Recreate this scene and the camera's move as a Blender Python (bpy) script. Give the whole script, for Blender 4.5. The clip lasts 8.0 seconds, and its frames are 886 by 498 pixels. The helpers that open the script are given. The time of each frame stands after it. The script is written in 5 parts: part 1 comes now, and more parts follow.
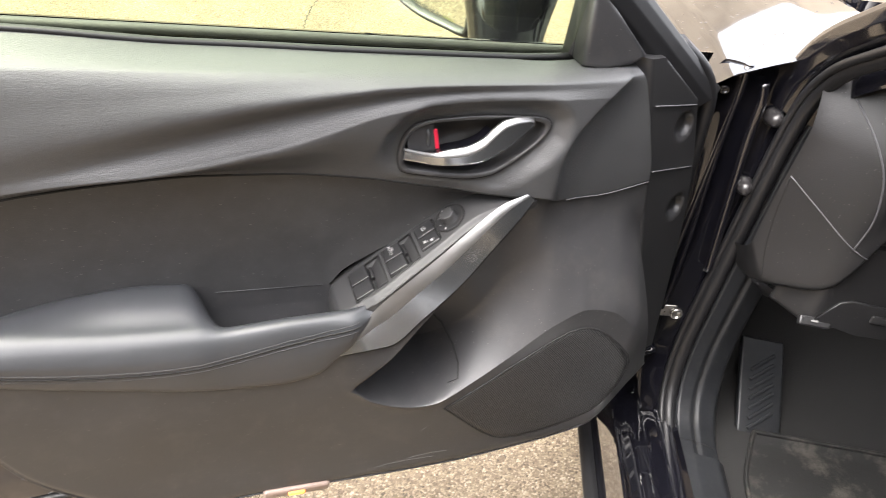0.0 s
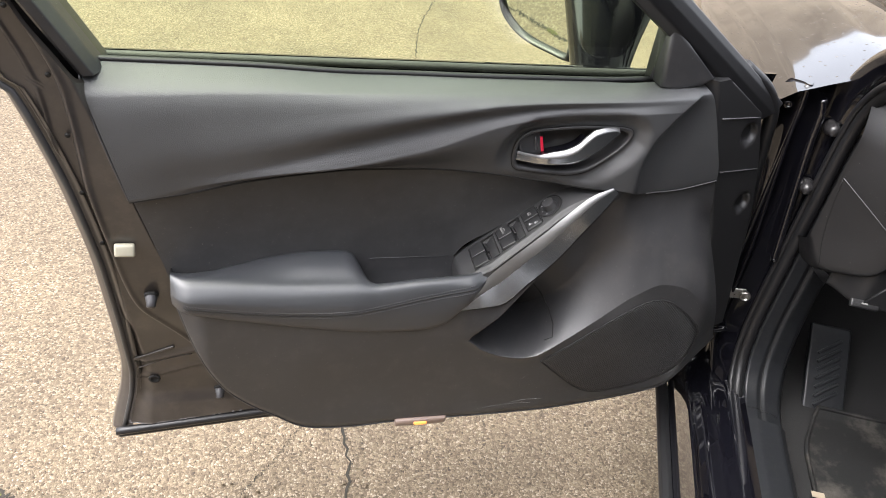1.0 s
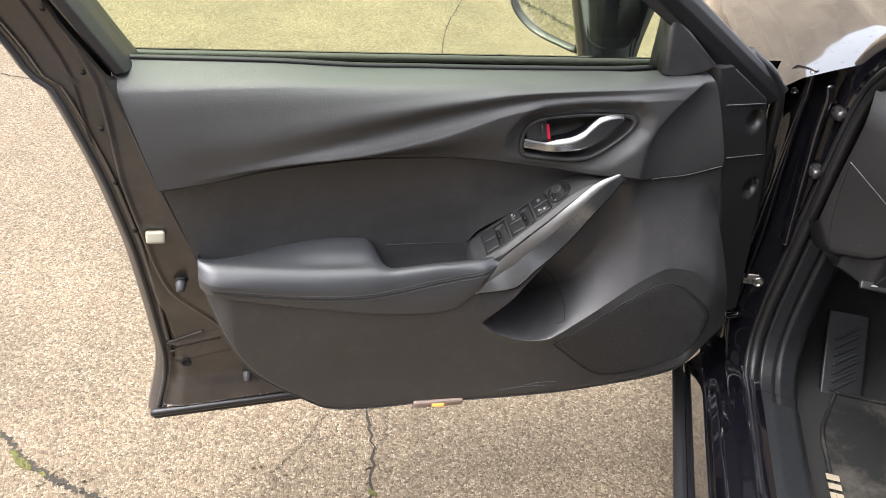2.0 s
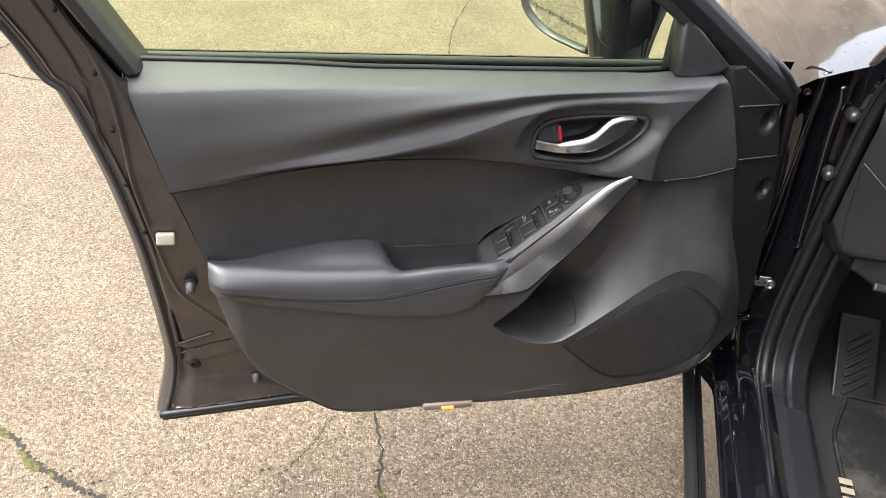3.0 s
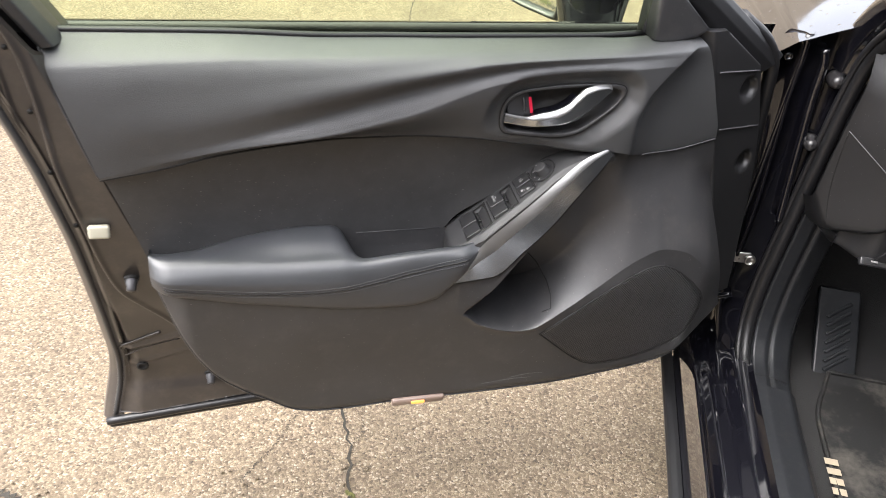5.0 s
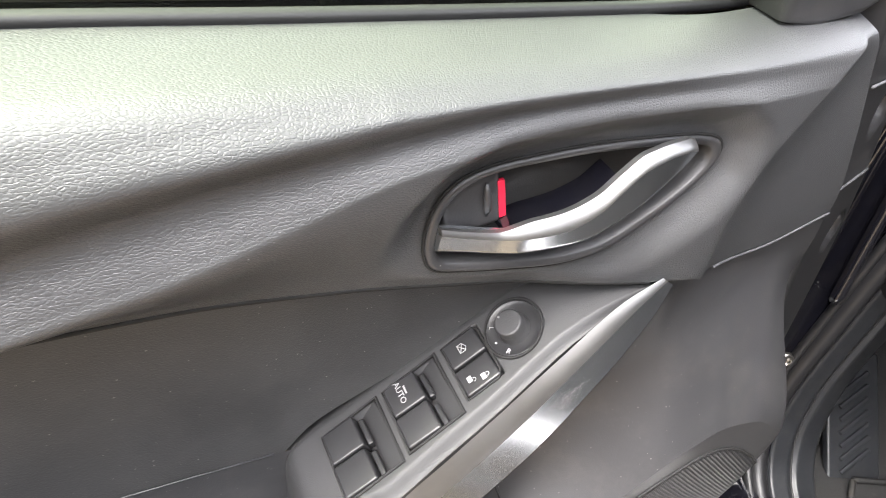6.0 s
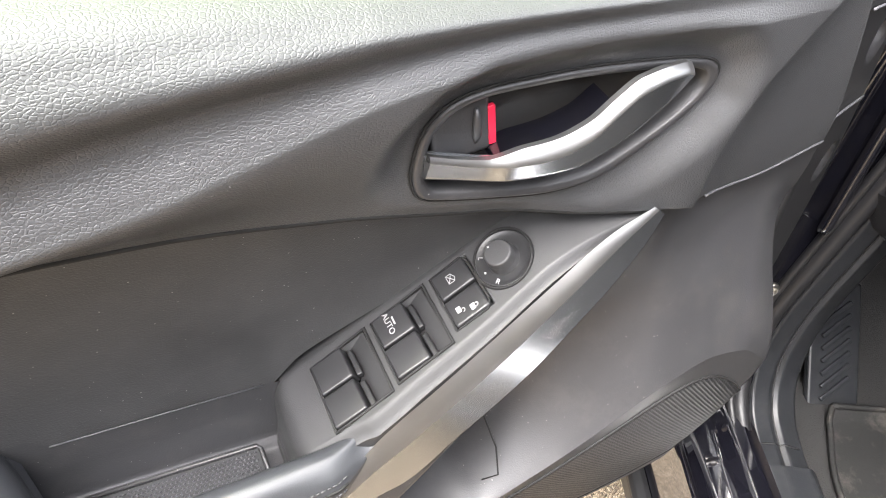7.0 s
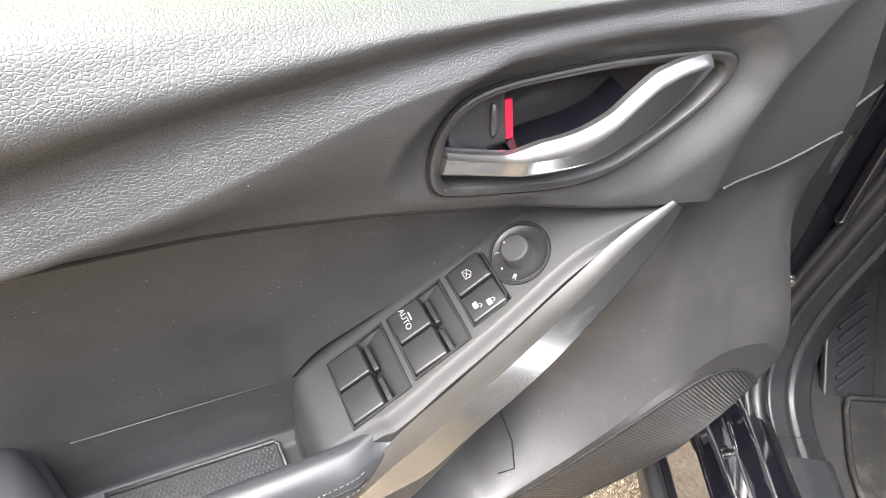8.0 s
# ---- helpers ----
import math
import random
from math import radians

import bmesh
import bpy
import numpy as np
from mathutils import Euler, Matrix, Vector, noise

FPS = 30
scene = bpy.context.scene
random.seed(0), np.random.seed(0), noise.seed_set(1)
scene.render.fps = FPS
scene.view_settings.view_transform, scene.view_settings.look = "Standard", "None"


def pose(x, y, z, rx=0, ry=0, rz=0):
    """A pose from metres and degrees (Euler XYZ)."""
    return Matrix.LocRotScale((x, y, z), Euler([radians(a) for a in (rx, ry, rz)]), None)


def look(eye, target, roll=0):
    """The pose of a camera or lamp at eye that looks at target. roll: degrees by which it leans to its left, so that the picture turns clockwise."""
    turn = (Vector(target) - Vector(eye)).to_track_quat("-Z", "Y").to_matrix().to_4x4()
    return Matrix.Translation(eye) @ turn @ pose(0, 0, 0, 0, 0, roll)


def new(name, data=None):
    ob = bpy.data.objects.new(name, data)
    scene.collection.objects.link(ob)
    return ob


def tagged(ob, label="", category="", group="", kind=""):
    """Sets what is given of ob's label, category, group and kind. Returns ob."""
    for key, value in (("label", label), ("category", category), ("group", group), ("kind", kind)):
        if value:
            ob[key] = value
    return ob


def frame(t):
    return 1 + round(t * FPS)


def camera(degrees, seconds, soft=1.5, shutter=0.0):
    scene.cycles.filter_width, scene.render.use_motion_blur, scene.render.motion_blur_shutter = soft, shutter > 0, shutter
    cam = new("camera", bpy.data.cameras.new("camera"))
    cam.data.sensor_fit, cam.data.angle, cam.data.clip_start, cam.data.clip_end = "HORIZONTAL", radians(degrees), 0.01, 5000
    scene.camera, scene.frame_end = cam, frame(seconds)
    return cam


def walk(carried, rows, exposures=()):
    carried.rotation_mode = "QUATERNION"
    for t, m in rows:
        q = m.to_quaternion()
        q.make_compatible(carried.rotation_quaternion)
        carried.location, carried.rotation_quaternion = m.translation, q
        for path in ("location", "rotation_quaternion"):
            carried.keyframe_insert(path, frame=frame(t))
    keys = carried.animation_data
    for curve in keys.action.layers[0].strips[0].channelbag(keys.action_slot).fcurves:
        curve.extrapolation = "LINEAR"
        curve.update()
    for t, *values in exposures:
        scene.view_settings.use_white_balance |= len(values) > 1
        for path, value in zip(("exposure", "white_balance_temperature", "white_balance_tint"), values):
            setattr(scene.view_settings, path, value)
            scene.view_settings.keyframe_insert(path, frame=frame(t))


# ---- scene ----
cam = camera(62.0, 8.0, soft=0.9, shutter=0.25)
PATH = [
    (0, (-0.233, -0.772, 1.26), (0.476, 0.738, 0.157), 11.4),
    (0.5, (-0.314, -0.858, 1.326), (0.239, 0.673, 0.164), 9.6),
    (1, (-0.331, -0.98, 1.375), (0.13, 0.596, 0.233), 8.2),
    (1.5, (-0.305, -1.041, 1.379), (0.1, 0.551, 0.238), 6.6),
    (2, (-0.309, -1.042, 1.384), (0.061, 0.556, 0.24), 5.8),
    (3.5, (-0.32, -1.032, 1.378), (0.037, 0.569, 0.235), 5.6),
    (4, (-0.324, -1.038, 1.375), (0.042, 0.559, 0.228), 5.5),
    (4.2, (-0.326, -1.036, 1.375), (0.051, 0.555, 0.223), 5.5),
    (5.3, (-0.274, -0.847, 1.27), (0.265, 0.656, 0.065), 6.6),
    (5.5, (-0.247, -0.666, 1.2), (0.416, 0.767, -0.029), 8.6),
    (5.7, (-0.194, -0.476, 1.157), (0.573, 0.893, -0.083), 10.2),
    (5.8, (-0.168, -0.403, 1.142), (0.641, 0.941, -0.098), 11.1),
    (6, (-0.14, -0.324, 1.121), (0.73, 0.964, -0.138), 13.1),
    (6.5, (-0.12, -0.305, 1.114), (0.771, 0.881, -0.227), 14.8),
    (7, (-0.137, -0.32, 1.113), (0.731, 0.835, -0.27), 14.8),
    (7.5, (-0.141, -0.321, 1.116), (0.711, 0.83, -0.28), 14.5),
    (8, (-0.139, -0.316, 1.113), (0.699, 0.836, -0.291), 13.8),
]
EXPOSURE = [(0.0, 3.4, 6700, 12), (0.5, 3.03, 6550, 12), (1.0, 2.7, 6450, 12), (4.2, 2.7, 6450, 12), (5.3, 3.1, 6500, 12), (5.5, 3.3, 6500, 12), (6.0, 3.8, 6600, 12), (6.5, 3.85, 6600, 12), (8.0, 4.02, 6600, 12)]
walk(cam, [(t, look(eye, target, roll)) for t, eye, target, roll in PATH], EXPOSURE)

# ---- daylight: a bright overcast sky ----
world = bpy.data.worlds.new("overcast_sky")
scene.world = world
world.use_nodes = True
wn, wl = world.node_tree.nodes, world.node_tree.links
sky = wn.new("ShaderNodeTexSky")
sky.sky_type, sky.sun_disc = "NISHITA", False
sky.sun_elevation, sky.sun_rotation = radians(62), radians(-93)
sky.air_density, sky.dust_density = 1.0, 4.0
pale = wn.new("ShaderNodeHueSaturation")
pale.inputs["Saturation"].default_value = 0.24
wl.new(sky.outputs["Color"], pale.inputs["Color"])
wl.new(pale.outputs["Color"], wn["Background"].inputs["Color"])
wn["Background"].inputs["Strength"].default_value = 0.15
sun = new("sun", bpy.data.lights.new("sun", "SUN"))
sun.data.energy, sun.data.angle, sun.data.color = 0.5, radians(60), (1.0, 0.97, 0.93)
sun.matrix_world = look((-2.6, -0.14, 4.9), (0, 0, 0))

# ---- materials ----
def material(name, colour, rough=0.5, metal=0.0, coat=0.0, vary=0.15, grain=0.0, scale=400.0, stretch=(1, 1, 1),
             dirt=None, dirt_amount=0.0, dirt_scale=6.0, spec=0.5, pattern="NOISE", specks=0.0, relief=0.0006):
    """A surface with two scales of variation: fine grain in relief, and broad wear or dirt in colour and gloss."""
    m = bpy.data.materials.new(name)
    m.use_nodes = True
    n, l = m.node_tree.nodes, m.node_tree.links
    b = n["Principled BSDF"]
    b.inputs["Roughness"].default_value = rough
    b.inputs["Metallic"].default_value = metal
    b.inputs["Coat Weight"].default_value = coat
    b.inputs["Coat Roughness"].default_value = 0.04
    b.inputs["Specular IOR Level"].default_value = spec
    co = n.new("ShaderNodeTexCoord")
    mp = n.new("ShaderNodeMapping")
    mp.inputs["Scale"].default_value = stretch
    l.new(co.outputs["Object"], mp.inputs["Vector"])
    broad = n.new("ShaderNodeTexNoise")
    broad.inputs["Scale"].default_value = dirt_scale
    broad.inputs["Detail"].default_value = 6.0
    broad.inputs["Roughness"].default_value = 0.65
    l.new(co.outputs["Object"], broad.inputs["Vector"])
    ramp = n.new("ShaderNodeValToRGB")
    ramp.color_ramp.elements[0].position, ramp.color_ramp.elements[1].position = 0.35, 0.72
    c = Vector(colour)
    ramp.color_ramp.elements[0].color = (*(c * (1 - vary)), 1)
    ramp.color_ramp.elements[1].color = (*(c * (1 + vary)), 1)
    l.new(broad.outputs["Fac"], ramp.inputs["Fac"])
    out = ramp.outputs["Color"]
    if dirt:
        spots = n.new("ShaderNodeTexNoise")
        spots.inputs["Scale"].default_value = dirt_scale * 2.7
        spots.inputs["Detail"].default_value = 9.0
        spots.inputs["Roughness"].default_value = 0.7
        l.new(co.outputs["Object"], spots.inputs["Vector"])
        cut = n.new("ShaderNodeMapRange")
        cut.inputs["From Min"].default_value, cut.inputs["From Max"].default_value = 0.5, 0.8
        cut.inputs["To Max"].default_value = dirt_amount
        l.new(spots.outputs["Fac"], cut.inputs["Value"])
        mix = n.new("ShaderNodeMixRGB")
        mix.inputs["Color2"].default_value = (*dirt, 1)
        l.new(cut.outputs["Result"], mix.inputs["Fac"])
        l.new(out, mix.inputs["Color1"])
        out = mix.outputs["Color"]
    if specks:
        dust = n.new("ShaderNodeTexVoronoi")
        dust.inputs["Scale"].default_value = 380
        l.new(co.outputs["Object"], dust.inputs["Vector"])
        pick = n.new("ShaderNodeSeparateColor")
        l.new(dust.outputs["Color"], pick.inputs["Color"])
        size = n.new("ShaderNodeMath")
        size.operation = "MULTIPLY_ADD"
        size.inputs[1].default_value, size.inputs[2].default_value = 1.3, -1.12
        l.new(pick.outputs["Red"], size.inputs[0])
        near = n.new("ShaderNodeMath")
        near.operation = "LESS_THAN"
        l.new(dust.outputs["Distance"], near.inputs[0])
        l.new(size.outputs["Value"], near.inputs[1])
        fade = n.new("ShaderNodeMath")
        fade.operation, fade.inputs[1].default_value = "MULTIPLY", specks
        l.new(near.outputs["Value"], fade.inputs[0])
        dusted = n.new("ShaderNodeMixRGB")
        dusted.inputs["Color2"].default_value = (0.5, 0.48, 0.45, 1)
        l.new(fade.outputs["Value"], dusted.inputs["Fac"])
        l.new(out, dusted.inputs["Color1"])
        out = dusted.outputs["Color"]
    l.new(out, b.inputs["Base Color"])
    gloss = n.new("ShaderNodeMapRange")
    gloss.inputs["To Min"].default_value, gloss.inputs["To Max"].default_value = max(0.02, rough * 0.82), min(1, rough * 1.18)
    l.new(broad.outputs["Fac"], gloss.inputs["Value"])
    l.new(gloss.outputs["Result"], b.inputs["Roughness"])
    if grain:
        if pattern == "VORONOI":
            fine = n.new("ShaderNodeTexVoronoi")
            fine.feature = "DISTANCE_TO_EDGE"
            soft = n.new("ShaderNodeMapRange")
            soft.interpolation_type = "SMOOTHSTEP"
            soft.inputs["From Max"].default_value = 0.22
            l.new(fine.outputs["Distance"], soft.inputs["Value"])
            value = soft.outputs["Result"]
        else:
            fine = n.new("ShaderNodeTexNoise")
            fine.inputs["Detail"].default_value = 3.0
            value = fine.outputs["Fac"]
        fine.inputs["Scale"].default_value = scale
        l.new(mp.outputs["Vector"], fine.inputs["Vector"])
        bump = n.new("ShaderNodeBump")
        bump.inputs["Strength"].default_value = grain
        bump.inputs["Distance"].default_value = relief
        l.new(value, bump.inputs["Height"])
        l.new(bump.outputs["Normal"], b.inputs["Normal"])
    return m


LEATHERETTE = material("grained_leatherette", (0.038, 0.039, 0.041), 0.43, spec=0.72, grain=0.42, scale=540, stretch=(0.85, 1, 1.2), pattern="VORONOI", vary=0.14, specks=0.08, relief=0.0003)
INSERT = material("soft_insert", (0.040, 0.040, 0.041), 0.42, spec=0.6, grain=0.5, scale=800, dirt=(0.12, 0.12, 0.12), dirt_amount=0.12, dirt_scale=25, specks=0.5)
ARM_LEATHER = material("armrest_leather", (0.034, 0.036, 0.040), 0.40, spec=0.7, grain=0.1, scale=650, pattern="VORONOI", vary=0.14)
HARD_PLASTIC = material("hard_plastic", (0.031, 0.031, 0.033), 0.43, spec=0.65, grain=0.25, scale=800, dirt=(0.13, 0.12, 0.11), dirt_amount=0.2, dirt_scale=9, specks=0.4)
SWITCH_PLASTIC = material("switch_plate_plastic", (0.030, 0.030, 0.031), 0.50, spec=0.45, grain=0.3, scale=1300)
DASH_PLASTIC = material("dash_plastic", (0.011, 0.011, 0.012), 0.45, spec=0.35, grain=0.3, scale=700, specks=0.3)
BUTTON = material("button_plastic", (0.017, 0.017, 0.018), 0.36, spec=0.5, grain=0.1, scale=1500)
GAP = material("dark_gap", (0.004, 0.004, 0.004), 0.8)
SATIN = material("satin_chrome", (0.30, 0.30, 0.30), 0.42, metal=0.95, vary=0.05, dirt=(0.4, 0.4, 0.4), dirt_amount=0.15, dirt_scale=30)
DARK_CHROME = material("dark_chrome", (0.42, 0.44, 0.46), 0.20, metal=0.95, vary=0.05, dirt=(0.4, 0.4, 0.4), dirt_amount=0.12, dirt_scale=35)
PAINT = material("black_car_paint", (0.004, 0.004, 0.006), 0.12, coat=1.0, vary=0.1, dirt=(0.20, 0.18, 0.15), dirt_amount=0.03, dirt_scale=14)
PILLAR_PAINT = material("satin_black_paint", (0.004, 0.004, 0.006), 0.10, vary=0.2, dirt=(0.12, 0.11, 0.10), dirt_amount=0.06, dirt_scale=12, spec=0.35)
SATIN_BLACK = material("satin_black_enamel", (0.020, 0.019, 0.020), 0.3, spec=0.5)
SILL_PAINT = material("polished_black_sill", (0.004, 0.004, 0.006), 0.05, coat=1.0, vary=0.1, spec=1.0)
SILL_PAINT.node_tree.nodes["Principled BSDF"].inputs["Coat IOR"].default_value = 2.1
DARK_RUBBER = material("dark_rubber", (0.008, 0.008, 0.009), 0.45, grain=0.15, scale=600)
DUSTY_PAINT = material("dusty_black_paint", (0.036, 0.031, 0.028), 0.32, coat=0.4, vary=0.2, dirt=(0.16, 0.13, 0.10), dirt_amount=0.25, dirt_scale=9)
RUBBER = material("black_rubber", (0.030, 0.030, 0.031), 0.5, grain=0.15, scale=600, dirt=(0.15, 0.14, 0.12), dirt_amount=0.1, dirt_scale=20)
FOOT_PLASTIC = material("sill_plastic", (0.012, 0.013, 0.015), 0.40, spec=0.35, grain=0.25, scale=700, dirt=(0.18, 0.17, 0.15), dirt_amount=0.09, dirt_scale=30)
CARPET = material("black_carpet", (0.007, 0.007, 0.007), 0.95, grain=1.0, scale=500)
MAT_RUBBER = material("worn_floor_mat", (0.010, 0.010, 0.010), 0.8, spec=0.25, grain=0.6, scale=350, dirt=(0.22, 0.20, 0.17), dirt_amount=0.32, dirt_scale=4.0)
GREY_PLASTIC = material("grey_plastic", (0.055, 0.055, 0.06), 0.5)
CREAM = material("cream_plastic_plug", (0.40, 0.38, 0.30), 0.45)
METAL = material("zinc_steel", (0.36, 0.35, 0.33), 0.35, metal=1.0, dirt=(0.1, 0.08, 0.06), dirt_amount=0.5, dirt_scale=60)
RED = material("red_plastic", (0.60, 0.015, 0.05), 0.4)
PRINT = material("white_print", (0.30, 0.30, 0.30), 0.6)
STITCH = material("grey_thread", (0.06, 0.06, 0.063), 0.8)
BEIGE_PRINT = material("beige_lettering", (0.26, 0.22, 0.16), 0.7)


def grille_material():
    """Fine woven speaker mesh: round holes in a hexagonal net."""
    m = material("speaker_mesh", (0.042, 0.042, 0.043), 0.45, spec=0.45)
    n, l = m.node_tree.nodes, m.node_tree.links
    b = n["Principled BSDF"]
    co = n.new("ShaderNodeTexCoord")
    v = n.new("ShaderNodeTexVoronoi")
    v.voronoi_dimensions = "2D"
    v.inputs["Scale"].default_value = 310
    v.inputs["Randomness"].default_value = 0.0
    mp = n.new("ShaderNodeMapping")
    mp.inputs["Rotation"].default_value = (radians(90), 0, radians(45))
    l.new(co.outputs["Object"], mp.inputs["Vector"])
    l.new(mp.outputs["Vector"], v.inputs["Vector"])
    hole = n.new("ShaderNodeValToRGB")
    hole.color_ramp.elements[0].position, hole.color_ramp.elements[0].color = 0.39, (0.0015, 0.002, 0.002, 1)
    hole.color_ramp.elements[1].position, hole.color_ramp.elements[1].color = 0.46, (0.055, 0.055, 0.058, 1)
    l.new(v.outputs["Distance"], hole.inputs["Fac"])
    l.new(hole.outputs["Color"], b.inputs["Base Color"])
    bump = n.new("ShaderNodeBump")
    bump.inputs["Strength"].default_value, bump.inputs["Distance"].default_value = 1.0, 0.0012
    l.new(v.outputs["Distance"], bump.inputs["Height"])
    bump.invert = False
    l.new(bump.outputs["Normal"], b.inputs["Normal"])
    return m


MESH = grille_material()


def wet_paint():
    """Black paint with scattered drops and a slow waviness."""
    m = material("wet_black_paint", (0.004, 0.004, 0.006), 0.06, coat=1.0, vary=0.1)
    n, l = m.node_tree.nodes, m.node_tree.links
    b = n["Principled BSDF"]
    co = n.new("ShaderNodeTexCoord")
    v = n.new("ShaderNodeTexVoronoi")
    v.inputs["Scale"].default_value = 70
    l.new(co.outputs["Object"], v.inputs["Vector"])
    drop = n.new("ShaderNodeMapRange")
    drop.inputs["From Min"].default_value, drop.inputs["From Max"].default_value = 0.16, 0.08
    l.new(v.outputs["Distance"], drop.inputs["Value"])
    slow = n.new("ShaderNodeTexNoise")
    slow.inputs["Scale"].default_value = 3
    l.new(co.outputs["Object"], slow.inputs["Vector"])
    b1, b2 = n.new("ShaderNodeBump"), n.new("ShaderNodeBump")
    b1.inputs["Strength"].default_value, b1.inputs["Distance"].default_value = 0.35, 0.01
    b2.inputs["Strength"].default_value, b2.inputs["Distance"].default_value = 0.7, 0.0012
    l.new(slow.outputs["Fac"], b1.inputs["Height"])
    l.new(b1.outputs["Normal"], b2.inputs["Normal"])
    l.new(drop.outputs["Result"], b2.inputs["Height"])
    l.new(b2.outputs["Normal"], b.inputs["Normal"])
    l.new(b2.outputs["Normal"], b.inputs["Coat Normal"])
    return m


WET_PAINT = wet_paint()


def concrete_material():
    """Exposed-aggregate concrete: pebbles of many tones in buff cement, with broad stains."""
    m = bpy.data.materials.new("exposed_aggregate_concrete")
    m.use_nodes = True
    n, l = m.node_tree.nodes, m.node_tree.links
    b = n["Principled BSDF"]
    b.inputs["Roughness"].default_value = 0.85
    co = n.new("ShaderNodeTexCoord")
    bend = n.new("ShaderNodeTexNoise")
    bend.inputs["Scale"].default_value = 60
    l.new(co.outputs["Object"], bend.inputs["Vector"])
    add = n.new("ShaderNodeVectorMath")
    add.operation = "MULTIPLY_ADD"
    add.inputs[1].default_value = (0.012, 0.012, 0.012)
    l.new(bend.outputs["Color"], add.inputs[0])
    l.new(co.outputs["Object"], add.inputs[2])
    cell = n.new("ShaderNodeTexVoronoi")
    cell.inputs["Scale"].default_value = 205
    l.new(add.outputs["Vector"], cell.inputs["Vector"])
    edge = n.new("ShaderNodeTexVoronoi")
    edge.feature = "DISTANCE_TO_EDGE"
    edge.inputs["Scale"].default_value = 205
    l.new(add.outputs["Vector"], edge.inputs["Vector"])
    pick = n.new("ShaderNodeSeparateColor")
    l.new(cell.outputs["Color"], pick.inputs["Color"])
    tones = n.new("ShaderNodeValToRGB")
    r = tones.color_ramp
    r.elements[0].position, r.elements[0].color = 0.0, (0.110, 0.083, 0.055, 1)
    r.elements[1].position, r.elements[1].color = 1.0, (0.65, 0.55, 0.41, 1)
    for p, c in ((0.2, (0.235, 0.177, 0.114, 1)), (0.5, (0.345, 0.265, 0.170, 1)), (0.8, (0.47, 0.375, 0.25, 1))):
        r.elements.new(p).color = c
    l.new(pick.outputs["Red"], tones.inputs["Fac"])
    cement = n.new("ShaderNodeMixRGB")
    cement.inputs["Color1"].default_value = (0.215, 0.161, 0.104, 1)
    thr = n.new("ShaderNodeMapRange")
    thr.inputs["From Min"].default_value, thr.inputs["From Max"].default_value = 0.02, 0.10
    l.new(edge.outputs["Distance"], thr.inputs["Value"])
    l.new(thr.outputs["Result"], cement.inputs["Fac"])
    l.new(tones.outputs["Color"], cement.inputs["Color2"])
    stain = n.new("ShaderNodeTexNoise")
    stain.inputs["Scale"].default_value = 2.2
    stain.inputs["Detail"].default_value = 8
    stain.inputs["Roughness"].default_value = 0.65
    l.new(co.outputs["Object"], stain.inputs["Vector"])
    sm = n.new("ShaderNodeMapRange")
    sm.inputs["From Min"].default_value, sm.inputs["From Max"].default_value = 0.3, 0.75
    sm.inputs["To Min"].default_value, sm.inputs["To Max"].default_value = 0.42, 0.66
    l.new(stain.outputs["Fac"], sm.inputs["Value"])
    mul = n.new("ShaderNodeMixRGB")
    mul.blend_type, mul.inputs["Fac"].default_value = "MULTIPLY", 1.0
    l.new(cement.outputs["Color"], mul.inputs["Color1"])
    l.new(sm.outputs["Result"], mul.inputs["Color2"])
    l.new(mul.outputs["Color"], b.inputs["Base Color"])
    bump = n.new("ShaderNodeBump")
    bump.inputs["Strength"].default_value, bump.inputs["Distance"].default_value = 1.0, 0.006
    l.new(edge.outputs["Distance"], bump.inputs["Height"])
    l.new(bump.outputs["Normal"], b.inputs["Normal"])
    return m


CONCRETE = concrete_material()
CRACK = material("crack_dirt", (0.022, 0.019, 0.013), 0.95, vary=0.4, grain=0.8, scale=300, dirt_scale=20)
RENDERED_WALL = material("buff_render", (0.46, 0.39, 0.30), 0.9, vary=0.25, grain=0.5, scale=60, dirt=(0.12, 0.09, 0.06), dirt_amount=0.5, dirt_scale=0.5)
DULL_WALL = material("dull_render", (0.15, 0.13, 0.11), 0.9, vary=0.25, grain=0.5, scale=60, dirt=(0.07, 0.06, 0.05), dirt_amount=0.5, dirt_scale=0.5)
MOSS = material("green_moss", (0.085, 0.085, 0.018), 0.95, vary=0.5, grain=1.0, scale=600, dirt_scale=60)


def glass_material(name, tint, gloss=1.0):
    """A thin pane: tinted see-through with a mirror sheen that grows at a glance."""
    m = bpy.data.materials.new(name)
    m.use_nodes = True
    n, l = m.node_tree.nodes, m.node_tree.links
    n.remove(n["Principled BSDF"])
    a, g, mix, fr = n.new("ShaderNodeBsdfTransparent"), n.new("ShaderNodeBsdfGlossy"), n.new("ShaderNodeMixShader"), n.new("ShaderNodeFresnel")
    a.inputs["Color"].default_value = (*tint, 1)
    g.inputs["Roughness"].default_value = 0.01
    fr.inputs["IOR"].default_value = 1.5
    l.new(fr.outputs["Fac"], mix.inputs["Fac"])
    l.new(a.outputs["BSDF"], mix.inputs[1])
    l.new(g.outputs["BSDF"], mix.inputs[2])
    l.new(mix.outputs["Shader"], n["Material Output"].inputs["Surface"])
    return m


TINTED = glass_material("green_tinted_glass", (0.82, 0.93, 0.67))
MIRROR = material("mirror_glass", (0.8, 0.82, 0.82), 0.03, metal=1.0, vary=0.02)


